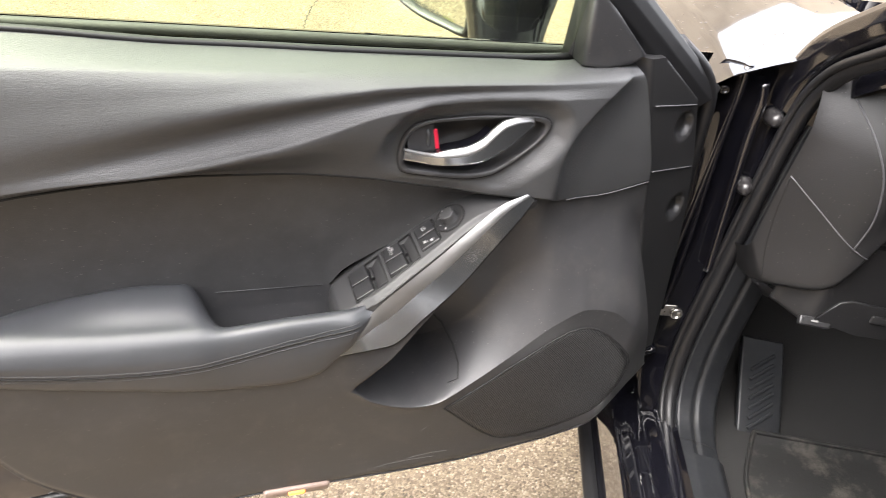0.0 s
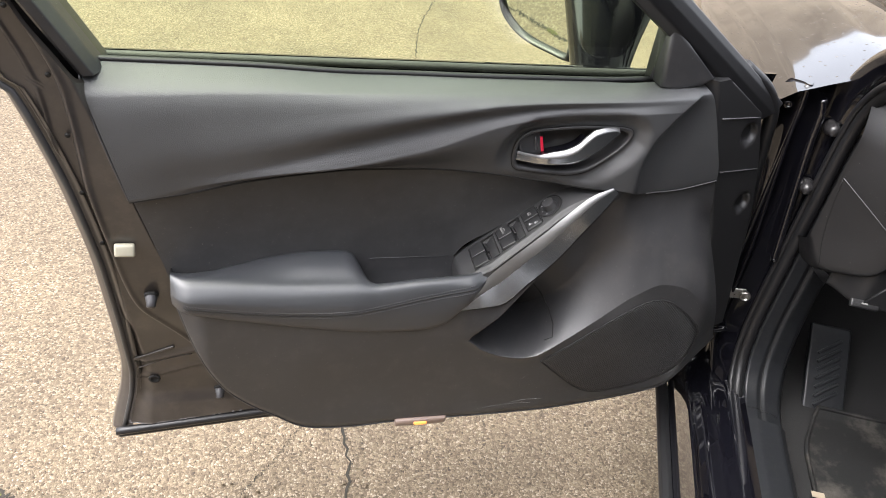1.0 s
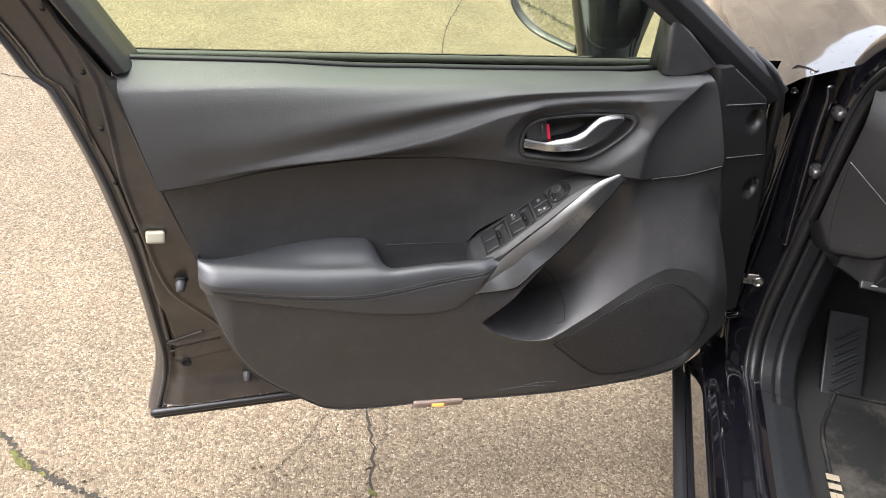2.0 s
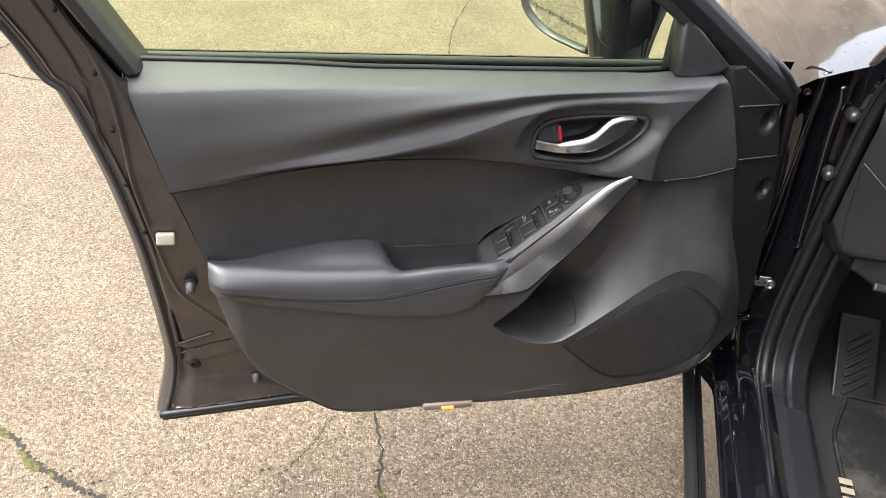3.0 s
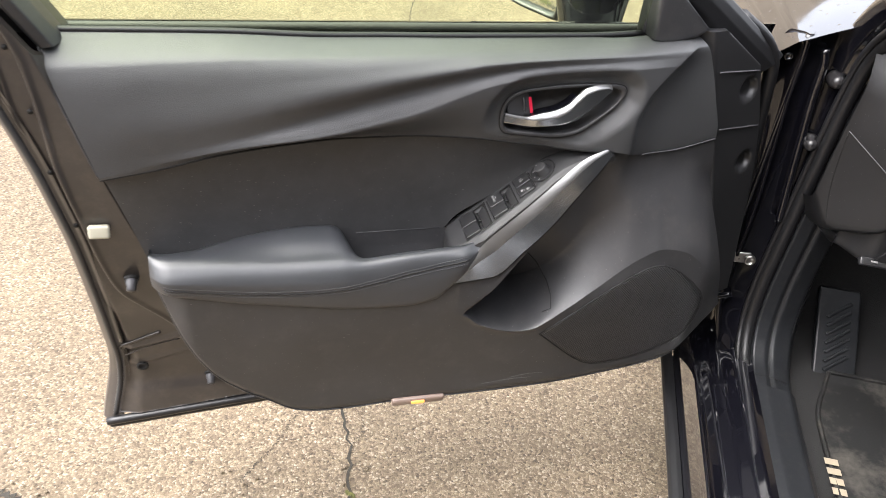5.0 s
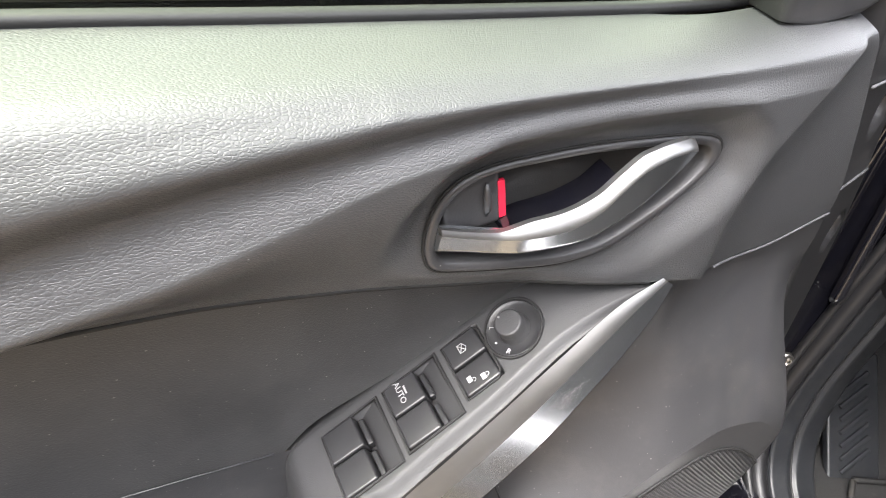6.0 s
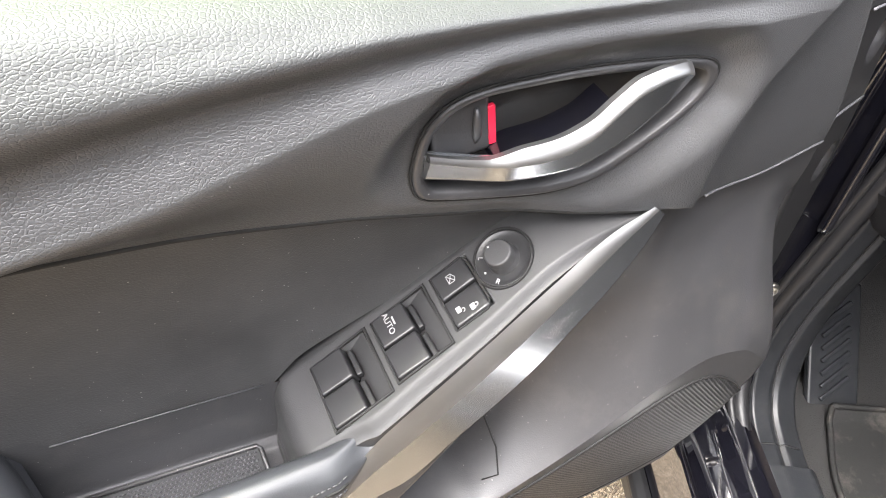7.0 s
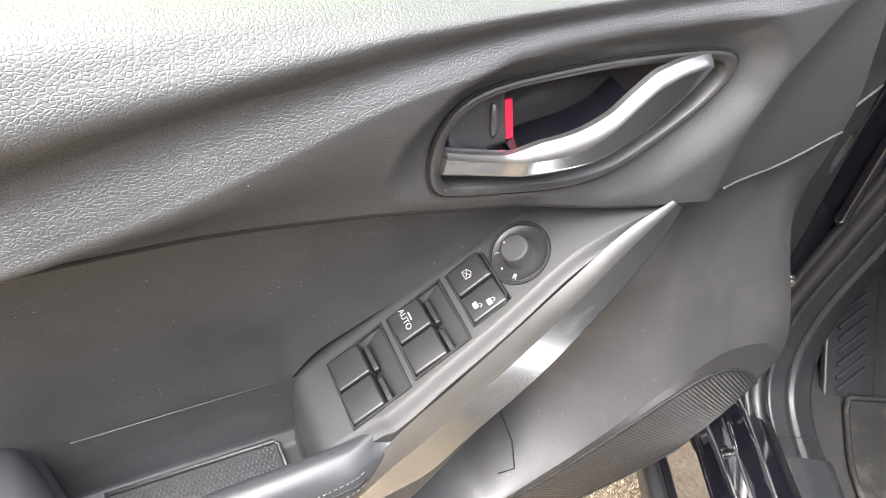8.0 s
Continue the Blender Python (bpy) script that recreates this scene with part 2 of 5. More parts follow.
def lamp_material():
    m = bpy.data.materials.new("amber_lamp_glow")
    m.use_nodes = True
    b = m.node_tree.nodes["Principled BSDF"]
    b.inputs["Base Color"].default_value = (0.35, 0.16, 0.05, 1)
    b.inputs["Emission Color"].default_value = (1.0, 0.30, 0.05, 1)
    b.inputs["Emission Strength"].default_value = 0.3
    return m


GLOW = lamp_material()
LENS = material("frosted_lens", (0.24, 0.18, 0.15), 0.3)
SCUFF = material("pale_scuff", (0.16, 0.16, 0.16), 0.7)


# ---- shaping helpers ----
def curve(*pts):
    """A smooth function through the given (x, y) pairs that does not overshoot."""
    xs, ys = np.array([p[0] for p in pts], float), np.array([p[1] for p in pts], float)
    d = np.diff(ys) / np.diff(xs)
    s = np.zeros(len(xs))
    s[0], s[-1] = d[0], d[-1]
    for i in range(1, len(xs) - 1):
        s[i] = 0 if d[i - 1] * d[i] <= 0 else 2 * d[i - 1] * d[i] / (d[i - 1] + d[i])

    def f(x):
        x = min(max(x, xs[0]), xs[-1])
        i = min(int(np.searchsorted(xs, x, "right")) - 1, len(xs) - 2)
        h = xs[i + 1] - xs[i]
        t = (x - xs[i]) / h
        return float(ys[i] * (1 + 2 * t) * (1 - t) ** 2 + s[i] * h * t * (1 - t) ** 2 + ys[i + 1] * t * t * (3 - 2 * t) + s[i + 1] * h * t * t * (t - 1))

    return f


def curves(*rows):
    """Smooth functions of the first number in each row, one for each further number."""
    return [curve(*[(r[0], r[k]) for r in rows]) for k in range(1, len(rows[0]))]


def step(a, b, x):
    t = min(max((x - a) / (b - a), 0.0), 1.0)
    return t * t * (3 - 2 * t)


def lerp(a, b, t):
    return a + (b - a) * t


def place(name, mesh, mat, parent, label="", smooth=True):
    if mat:
        mesh.materials.append(mat)
    if smooth:
        mesh.shade_smooth()
    ob = new(name, mesh)
    ob.parent = parent
    if label:
        tagged(ob, label)
    return ob


def part(name, bm, mat, parent, label="", smooth=True):
    mesh = bpy.data.meshes.new(name)
    bm.normal_update()
    bm.to_mesh(mesh)
    bm.free()
    return place(name, mesh, mat, parent, label, smooth)


def sheet(name, fn, nu, nv, mat, parent, label="", back=(0, 0.012, 0), closed=False):
    """A surface fn(u, v), 0 to 1 each way, with its rim turned back for thickness."""
    verts = [tuple(fn(i / nu, j / nv)) for i in range(nu + 1) for j in range(nv + 1)]
    k = nv + 1
    faces = [(i * k + j, (i + 1) * k + j, (i + 1) * k + j + 1, i * k + j + 1) for i in range(nu) for j in range(nv)]
    if back:
        ring = [i * k for i in range(nu + 1)] + [nu * k + j for j in range(1, nv + 1)]
        ring += [i * k + nv for i in range(nu - 1, -1, -1)] + [j for j in range(nv - 1, 0, -1)]
        base = len(verts)
        m = len(ring)
        verts += [verts[a] for a in ring] + [tuple(Vector(verts[a]) + Vector(back)) for a in ring]
        faces += [(base + (a + 1) % m, base + a, base + m + a, base + m + (a + 1) % m) for a in range(m)]
    mesh = bpy.data.meshes.new(name)
    mesh.from_pydata(verts, [], faces)
    mesh.update()
    ob = place(name, mesh, mat, parent, label)
    return ob


def tube(name, pts, radius, mat, parent, label="", sides=8, closed=False, flat=1.0):
    """A round or flattened bar along a line of points; radius may be a function of 0 to 1."""
    pts = [Vector(p) for p in pts]
    m = len(pts)
    bm = bmesh.new()
    rings, side = [], None
    for i, p in enumerate(pts):
        a, b = pts[(i - 1) % m if closed else max(i - 1, 0)], pts[(i + 1) % m if closed else min(i + 1, m - 1)]
        t = (b - a).normalized()
        ref = side if side else (Vector((0, 0, 1)) if abs(t.z) < 0.9 else Vector((0, 1, 0)))
        n = (ref - t * ref.dot(t)).normalized()
        side = n
        c = t.cross(n)
        r = radius(i / (m - 1)) if callable(radius) else radius
        rings.append([bm.verts.new(p + (n * math.cos(q) * flat + c * math.sin(q)) * r) for q in [2 * math.pi * s / sides for s in range(sides)]])
    for i in range(m if closed else m - 1):
        r0, r1 = rings[i], rings[(i + 1) % m]
        for s in range(sides):
            bm.faces.new((r0[s], r0[(s + 1) % sides], r1[(s + 1) % sides], r1[s]))
    if not closed:
        bm.faces.new(rings[0][::-1])
        bm.faces.new(rings[-1])
    bmesh.ops.recalc_face_normals(bm, faces=bm.faces)
    return part(name, bm, mat, parent, label)


def spline(pts, n=40):
    """n + 1 points along a smooth line through pts."""
    pts = [Vector(p) for p in pts]
    d = [0.0]
    for a, b in zip(pts, pts[1:]):
        d.append(d[-1] + max((b - a).length, 1e-6))
    fs = [curve(*[(s, p[k]) for s, p in zip(d, pts)]) for k in range(3)]
    return [Vector([f(d[-1] * i / n) for f in fs]) for i in range(n + 1)]


def rounded(name, size, m, mat, parent, label="", bevel=0.002, taper=1.0, segments=3):
    """A box with rounded edges of the given size at the pose m; taper narrows its top."""
    bm = bmesh.new()
    bmesh.ops.create_cube(bm, size=1)
    for v in bm.verts:
        k = taper if v.co.z > 0 else 1
        v.co = Vector((v.co.x * size[0] * k, v.co.y * size[1] * k, v.co.z * size[2]))
    bmesh.ops.bevel(bm, geom=bm.edges[:], offset=bevel, segments=segments, affect="EDGES", profile=0.6)
    bmesh.ops.transform(bm, matrix=m, verts=bm.verts)
    return part(name, bm, mat, parent, label)


def turned(name, profile, m, mat, parent, label="", sides=28):
    """A body turned round its z axis from (radius, height) pairs, at the pose m."""
    bm = bmesh.new()
    rings = [[bm.verts.new(m @ Vector((r * math.cos(2 * math.pi * s / sides), r * math.sin(2 * math.pi * s / sides), h))) for s in range(sides)] for r, h in profile]
    for a, b in zip(rings, rings[1:]):
        for s in range(sides):
            bm.faces.new((a[s], a[(s + 1) % sides], b[(s + 1) % sides], b[s]))
    bm.faces.new(rings[0][::-1])
    bm.faces.new(rings[-1])
    bmesh.ops.recalc_face_normals(bm, faces=bm.faces)
    return part(name, bm, mat, parent, label)


def frame_of(origin, x, z):
    """A pose whose x axis runs along x and whose z axis stands near z."""
    x = Vector(x).normalized()
    y = Vector(z).cross(x).normalized()
    z = x.cross(y)
    m = Matrix((x, y, z)).transposed().to_4x4()
    m.translation = Vector(origin)
    return m


def outline_fill(name, pts, depth, m, mat, parent, label="", bevel=0.0):
    """A flat plate with the outline pts (x, y) and thickness depth (from -depth to 0 in z), at the pose m."""
    bm = bmesh.new()
    f = bm.faces.new([bm.verts.new((x, y, 0)) for x, y in pts])
    f.normal_update()
    if f.normal.z < 0:
        f.normal_flip()
    made = bmesh.ops.extrude_face_region(bm, geom=[f])
    bmesh.ops.translate(bm, vec=(0, 0, -depth), verts=bm.verts[: len(pts)])
    top = [x for x in made["geom"] if isinstance(x, bmesh.types.BMFace)]
    if bevel:
        bmesh.ops.bevel(bm, geom=[e for f in top for e in f.edges], offset=bevel, segments=3, affect="EDGES", profile=0.6)
    bmesh.ops.recalc_face_normals(bm, faces=bm.faces)
    bmesh.ops.transform(bm, matrix=m, verts=bm.verts)
    return part(name, bm, mat, parent, label)


def lettering(text, size, m, mat, parent):
    data = bpy.data.curves.new("print", "FONT")
    data.body, data.size, data.extrude = text, size, 0.0002
    data.align_x, data.align_y = "CENTER", "CENTER"
    holder = bpy.data.objects.new("print", data)
    scene.collection.objects.link(holder)
    mesh = bpy.data.meshes.new_from_object(holder)
    bpy.data.objects.remove(holder)
    mesh.transform(m)
    return place("print", mesh, mat, parent, smooth=False)


def thing(name, label, category, group="", kind=""):
    return tagged(new(name), label, category, group, kind)


# ---- the ground ----
def build_ground():
    bm = bmesh.new()
    cuts = [-80, -20, -6, -3, -2, -1, 0, 1, 2, 3, 6, 20, 80]
    vs = [[bm.verts.new((x, y, 0)) for y in cuts] for x in cuts]
    for i in range(len(cuts) - 1):
        for j in range(len(cuts) - 1):
            bm.faces.new((vs[i][j], vs[i + 1][j], vs[i + 1][j + 1], vs[i][j + 1]))
    g = part("ground", bm, CONCRETE, None)
    return tagged(g, "buff exposed-aggregate concrete drive with cracks and moss", "ground", kind="structure")


ground = build_ground()


def crack(pts, width, seed):
    """A jagged open crack: a thin ragged ribbon of dark dirt."""
    rnd = random.Random(seed)
    line = spline([(x, y, 0) for x, y in pts], int(60 * len(pts) / 2))
    bm = bmesh.new()
    prev = None
    for i, p in enumerate(line):
        q = line[min(i + 1, len(line) - 1)] - line[max(i - 1, 0)]
        n = Vector((-q.y, q.x, 0)).normalized()
        p = p + n * rnd.uniform(-1, 1) * 0.006
        w = width * rnd.uniform(0.25, 1.0)
        row = [bm.verts.new(p + n * w + Vector((0, 0, 0.002))), bm.verts.new(p - n * w + Vector((0, 0, 0.002)))]
        if prev:
            bm.faces.new((prev[0], prev[1], row[1], row[0]))
        prev = row
    return tagged(part("crack", bm, CRACK, ground, "dark dirt-filled crack"), kind="structure")


crack([(-0.20, -0.40), (-0.18, -0.033), (-0.165, 0.09), (-0.17, 0.215), (-0.05, 0.75), (0.10, 1.4), (0.416, 2.55), (0.506, 2.98), (0.73, 3.62), (1.1, 4.8)], 0.0045, 1)
crack([(-1.40, 0.62), (-1.15, 0.36), (-1.03, 0.25), (-0.98, 0.204), (-0.93, 0.143), (-0.856, 0.084), (-0.766, 0.031), (-0.60, -0.06), (-0.4, -0.2)], 0.008, 2)
crack([(-0.40, 0.04), (-0.36, 0.085), (-0.316, 0.14), (-0.274, 0.206), (-0.24, 0.26)], 0.0018, 3)
crack([(-3.2, 2.55), (-2.2, 2.38), (-1.63, 2.324), (-1.48, 2.265), (-1.36, 2.238), (-0.9, 2.20), (-0.2, 2.1)], 0.006, 4)
crack([(-2.4, 2.3), (-1.72, 2.63), (-1.68, 2.75), (-1.5, 3.0)], 0.005, 5)
crack([(-0.162, 0.09), (-0.13, 0.14), (-0.12, 0.22)], 0.0014, 6)


def moss_clump(spots, seed):
    rnd = random.Random(seed)
    bm = bmesh.new()
    for x, y, r, count in spots:
        for _ in range(count * 5):
            a, d = rnd.uniform(0, 6.28), r * math.sqrt(rnd.random())
            s = rnd.uniform(0.0012, 0.0038)
            m = Matrix.Translation((x + d * math.cos(a) * 0.9, y - d * math.cos(a) * 0.7 + d * math.sin(a) * 0.45, s * 0.2)) @ Matrix.Diagonal((1, 1, 0.6, 1))
            bmesh.ops.create_icosphere(bm, subdivisions=1, radius=s, matrix=m)
    return tagged(part("moss", bm, MOSS, ground, "green moss growing in the crack"), kind="stuff")


moss_clump([(-1.015, 0.232, 0.022, 40), (-0.93, 0.135, 0.025, 60), (-0.955, 0.165, 0.012, 16), (-0.178, -0.025, 0.010, 16), (-0.172, -0.08, 0.009, 12), (-0.88, 0.10, 0.01, 12)], 7)


def loose_stones():
    rnd = random.Random(11)
    bm = bmesh.new()
    for x, y, n in ((-0.86, 0.085, 14), (-0.80, 0.06, 8), (-0.165, 0.05, 10), (-0.39, 0.052, 6)):
        for _ in range(n):
            s = rnd.uniform(0.002, 0.007)
            m = Matrix.Translation((x + rnd.gauss(0, 0.03), y + rnd.gauss(0, 0.02), s * 0.4)) @ Euler((rnd.random() * 3, rnd.random() * 3, 0)).to_matrix().to_4x4()
            bmesh.ops.create_icosphere(bm, subdivisions=1, radius=s, matrix=m @ Matrix.Diagonal((1, 0.8, 0.6, 1)))
    return tagged(part("loose_gravel", bm, CONCRETE, ground, "loose grit beside the crack", smooth=False), kind="stuff")


loose_stones()

# an unseen plain wall beyond the car, added to be mirrored in wing and bonnet
bm = bmesh.new()
bmesh.ops.create_cube(bm, size=1, matrix=Matrix.Translation((1.5, 9.15, 2.5)) @ Matrix.Diagonal((24, 0.3, 5.0, 1)))
tagged(part("reflected_wall", bm, RENDERED_WALL, None, smooth=False), "unseen plain buff wall, added for the reflections in wing and bonnet", "wall", kind="structure")

# unseen wall added on the near side to cut low sky light on the door
bm = bmesh.new()
bmesh.ops.create_cube(bm, size=1, matrix=Matrix.Translation((0.5, -4.35, 2.1)) @ Matrix.Diagonal((22, 0.3, 4.2, 1)))
tagged(part("sky_block_wall", bm, DULL_WALL, None, smooth=False), "unseen plain dull brown wall, added to block low sky light", "wall", kind="structure")

# ---- the open car door ----
door = thing("car_door_leaf", "open black saloon door with a black trim panel", "door")

SEAM = curves((-0.51, 0.825, -0.103), (-0.434, 0.834, -0.094), (-0.354, 0.848, -0.086), (-0.274, 0.854, -0.076), (-0.192, 0.857, -0.068),
              (-0.107, 0.857, -0.066), (-0.02, 0.852, -0.068), (0.072, 0.840, -0.071), (0.148, 0.836, -0.088), (0.185, 0.836, -0.096),
              (0.210, 0.834, -0.0985), (0.235, 0.824, -0.098), (0.29, 0.825, -0.097), (0.375, 0.839, -0.090))
seam_z, seam_y = SEAM
trough_z = curve((-0.55, 0.826), (-0.49, 0.842), (-0.35, 0.869), (-0.2, 0.905), (-0.13, 0.924), (-0.04, 0.945), (0.05, 0.961), (0.17, 0.969), (0.30, 0.974))
trough_y = curve((-0.52, -0.101), (-0.35, -0.092), (-0.2, -0.083), (-0.1, -0.0800), (-0.02, -0.0825), (0.05, -0.0825), (0.18, -0.085), (0.30, -0.080))
bump_y = curve((-0.52, -0.099), (-0.35, -0.094), (-0.2, -0.093), (-0.1, -0.091), (0.05, -0.087), (0.18, -0.084), (0.30, -0.076))
crease_drop = curve((-0.55, 0.008), (-0.35, 0.012), (-0.2, 0.027), (-0.12, 0.030), (-0.093, 0.028), (-0.06, 0.023), (-0.04, 0.019), (-0.012, 0.0145), (0.04, 0.012), (0.114, 0.010), (0.3, 0.010))
crease_y = curve((-0.52, -0.104), (-0.35, -0.098), (-0.2, -0.094), (-0.1, -0.092), (0.05, -0.090), (0.18, -0.092), (0.30, -0.082))
turn_x = curve((0.80, 0.212), (0.836, 0.214), (0.871, 0.213), (0.91, 0.222), (0.947, 0.248), (0.984, 0.288))

BEZEL = [(0.020, 0.871), (0.018, 0.884), (0.021, 0.903), (0.031, 0.917), (0.048, 0.925), (0.076, 0.930), (0.111, 0.934), (0.162, 0.936),
         (0.186, 0.934), (0.195, 0.928), (0.194, 0.917), (0.181, 0.899), (0.157, 0.877), (0.134, 0.861), (0.104, 0.855), (0.065, 0.857), (0.036, 0.860), (0.025, 0.863)]


def inside(pts, x, z):
    hit = False
    for (x0, z0), (x1, z1) in zip(pts, pts[1:] + pts[:1]):
        if (z0 > z) != (z1 > z) and x < x0 + (z - z0) * (x1 - x0) / (z1 - z0):
            hit = not hit
    return hit


def off_bezel(x, z):
    """Distance from the bezel's outline."""
    best = 1.0
    for (x0, z0), (x1, z1) in zip(BEZEL, BEZEL[1:] + BEZEL[:1]):
        dx, dz = x1 - x0, z1 - z0
        t = min(max(((x - x0) * dx + (z - z0) * dz) / (dx * dx + dz * dz), 0.0), 1.0)
        best = min(best, math.hypot(x - x0 - dx * t, z - z0 - dz * t))
    return best


BEZEL_IN = [(0.106 + (x - 0.106) * 0.94, 0.897 + (z - 0.897) * 0.90) for x, z in BEZEL]


belt_z = curve((-0.56, 0.9935), (-0.35, 0.991), (-0.2, 0.984), (-0.05, 0.982), (0.15, 0.983), (0.31, 0.9925))
belt_y = curve((-0.56, -0.036), (-0.3, -0.034), (-0.1, -0.025), (0.31, -0.025))


def upper_y(x, z):
    """Depth of the upper trim: belt roll, a hollow under the swept ridge, a second crease, and the handle face."""
    zs, zt = seam_z(x), trough_z(x)
    zc = max(zt - crease_drop(x), zs + 0.008)
    zt = max(zt, zc + 0.006)
    zb = min(max(zt + lerp(0.030, 0.016, step(-0.25, 0.0, x)), zc + 0.028), lerp(zt, belt_z(x) - 0.003, 0.55))
    rise = belt_z(x) - zb
    fade = step(-0.50, -0.24, x)
    yc = lerp(lerp(seam_y(x), bump_y(x), (zc - zs) / (zb - zs)), crease_y(x), fade)
    yt = lerp(lerp(seam_y(x), bump_y(x), (zt - zs) / (zb - zs)), trough_y(x), fade)
    f = curve((zs - 0.01, seam_y(x) + 0.004), (zs + 0.003, seam_y(x)), (zc, yc), (lerp(zc, zt, 0.2), lerp(yc, yt, 0.20)), (zt, yt), (zb, bump_y(x)),
              (zb + 0.42 * rise, bump_y(x) + 0.008), (zb + 0.75 * rise, bump_y(x) + 0.020), (belt_z(x), belt_y(x)))
    y = f(z)
    y += 0.022 * (1 - math.exp(-max(x - turn_x(z), 0.0) / 0.028)) * step(-0.004, 0.012, x - turn_x(z))
    if -0.03 < x < 0.25 and z > 0.80:
        d = 0.0 if inside(BEZEL, x, z) else off_bezel(x, z)
        y = lerp(y, -0.0695 - (x - 0.02) * 0.07 + 0.06 * (z - 0.897), step(0.030, 0.003, d) * step(zs, zs + 0.014, z))
        if inside(BEZEL_IN, x, z):
            y += 0.04
    return y


edge_x = curve((0.82, 0.376), (0.854, 0.371), (0.90, 0.354), (0.945, 0.337), (0.975, 0.323), (0.9925, 0.309))


def upper_trim(u, v):
    zb = seam_z(lerp(-0.507, 0.376, u))
    z = lerp(zb, belt_z(lerp(-0.553, 0.309, u)) - 0.0005, v ** 0.9)
    x = lerp(lerp(-0.507, -0.553, v), edge_x(z), u)
    return x, upper_y(x, z), z


upper = sheet("upper_trim", upper_trim, 340, 140, LEATHERETTE, door, "black grained leatherette upper panel")

arm_back = curve((-0.47, 0.668), (-0.406, 0.684), (-0.335, 0.695), (-0.272, 0.700), (-0.218, 0.698), (-0.195, 0.688), (-0.175, 0.679), (-0.046, 0.680),
                 (-0.021, 0.709), (0.01, 0.731), (0.055, 0.762), (0.089, 0.786), (0.118, 0.806), (0.19, 0.838))
insert_y = curve((-0.51, -0.088), (-0.45, -0.075), (-0.38, -0.058), (-0.30, -0.048), (-0.2, -0.042), (-0.04, -0.041), (0.06, -0.046), (0.12, -0.055), (0.2, -0.078))


def insert_panel(u, v):
    xb, xt = lerp(-0.468, 0.188, u), lerp(-0.507, 0.215, u)
    zb, zt = arm_back(xb) - 0.006, seam_z(xt) + 0.002
    x, z = lerp(xb, xt, v), lerp(zb, zt, v)
    top = seam_y(x) + 0.013
    w = v ** 2.2
    return x, lerp(insert_y(x), top, w) + 0.004 * math.sin(math.pi * v), z


sheet("insert_panel", insert_panel, 130, 50, INSERT, door, "dark soft-touch insert with specks of dust")
tube("panel_seam", [(x, seam_y(x) + 0.0022, seam_z(x) - 0.0010) for x in np.linspace(-0.507, 0.175, 90)], 0.0020, GAP, door, "dark joint line", sides=6)

arm_front = curve((-0.465, 0.694), (-0.401, 0.691), (-0.276, 0.684), (-0.189, 0.683), (-0.101, 0.691), (-0.03, 0.696), (0.012, 0.700))
arm_low = curve((-0.465, 0.654), (-0.451, 0.652), (-0.363, 0.632), (-0.276, 0.616), (-0.184, 0.602), (-0.109, 0.600), (-0.063, 0.610), (-0.042, 0.632), (0.012, 0.690))


def armrest(u, v):
    x = lerp(-0.468, 0.012, u)
    zf, zl, zb = arm_front(x), arm_low(x), arm_back(min(x, -0.05))
    zl = min(zl, zf - 0.006)
    w = step(-0.205, -0.168, x)
    yb = insert_y(x) + 0.004
    out = 0.022 * (1 - min((x + 0.468) / 0.034, 1.0)) ** 2.4 + 0.017 * step(-0.030, 0.012, x)
    h = zf - zl
    pad = [(yb, zb - 0.004), (yb - 0.012, zb + 0.003), (-0.080, lerp(zb, zf, 0.45) + 0.006), (-0.102, zf + 0.006), (-0.116, zf + 0.002), (-0.126, zf - 0.006), (-0.1325, zf - 0.18 * h - 0.006),
           (-0.1345, zf - 0.45 * h), (-0.133, zf - 0.75 * h), (-0.128, zl), (-0.112, zl - 0.004)]
    rail = [(-0.103, zf - 0.045), (-0.103, zf - 0.02), (-0.104, zf - 0.009), (-0.108, zf - 0.003), (-0.115, zf - 0.001), (-0.123, zf - 0.005), (-0.129, zf - 0.15 * h - 0.004),
            (-0.1325, zf - 0.45 * h), (-0.132, zf - 0.75 * h), (-0.128, zl), (-0.112, zl - 0.004)]
    pts = [(lerp(a[0], b[0], w), lerp(a[1], b[1], w)) for a, b in zip(pad, rail)]
    k = v * (len(pts) - 1)
    i = min(int(k), len(pts) - 2)
    p0, p1, p2, p3 = pts[max(i - 1, 0)], pts[i], pts[i + 1], pts[min(i + 2, len(pts) - 1)]
    t = k - i
    q = [0.5 * (2 * b + (c - a) * t + (2 * a - 5 * b + 4 * c - d) * t * t + (3 * b - a - 3 * c + d) * t ** 3) for a, b, c, d in zip(p0, p1, p2, p3)]
    return x, q[0] + out * (0.3 + 0.7 * step(0.2, 0.6, v)), q[1]


arm = sheet("armrest", armrest, 260, 70, ARM_LEATHER, door, "padded black leather armrest with twin stitching")


def arm_line(drop, lift):
    out = []
    for x in np.linspace(-0.45, -0.018, 120):
        u = (x + 0.468) / 0.480
        best = min((armrest(u, v / 200) for v in range(100, 190)), key=lambda p: abs(p[2] - (arm_front(x) - drop(x))))
        out.append(Vector(best) + Vector((0, -lift, 0)))
    return out


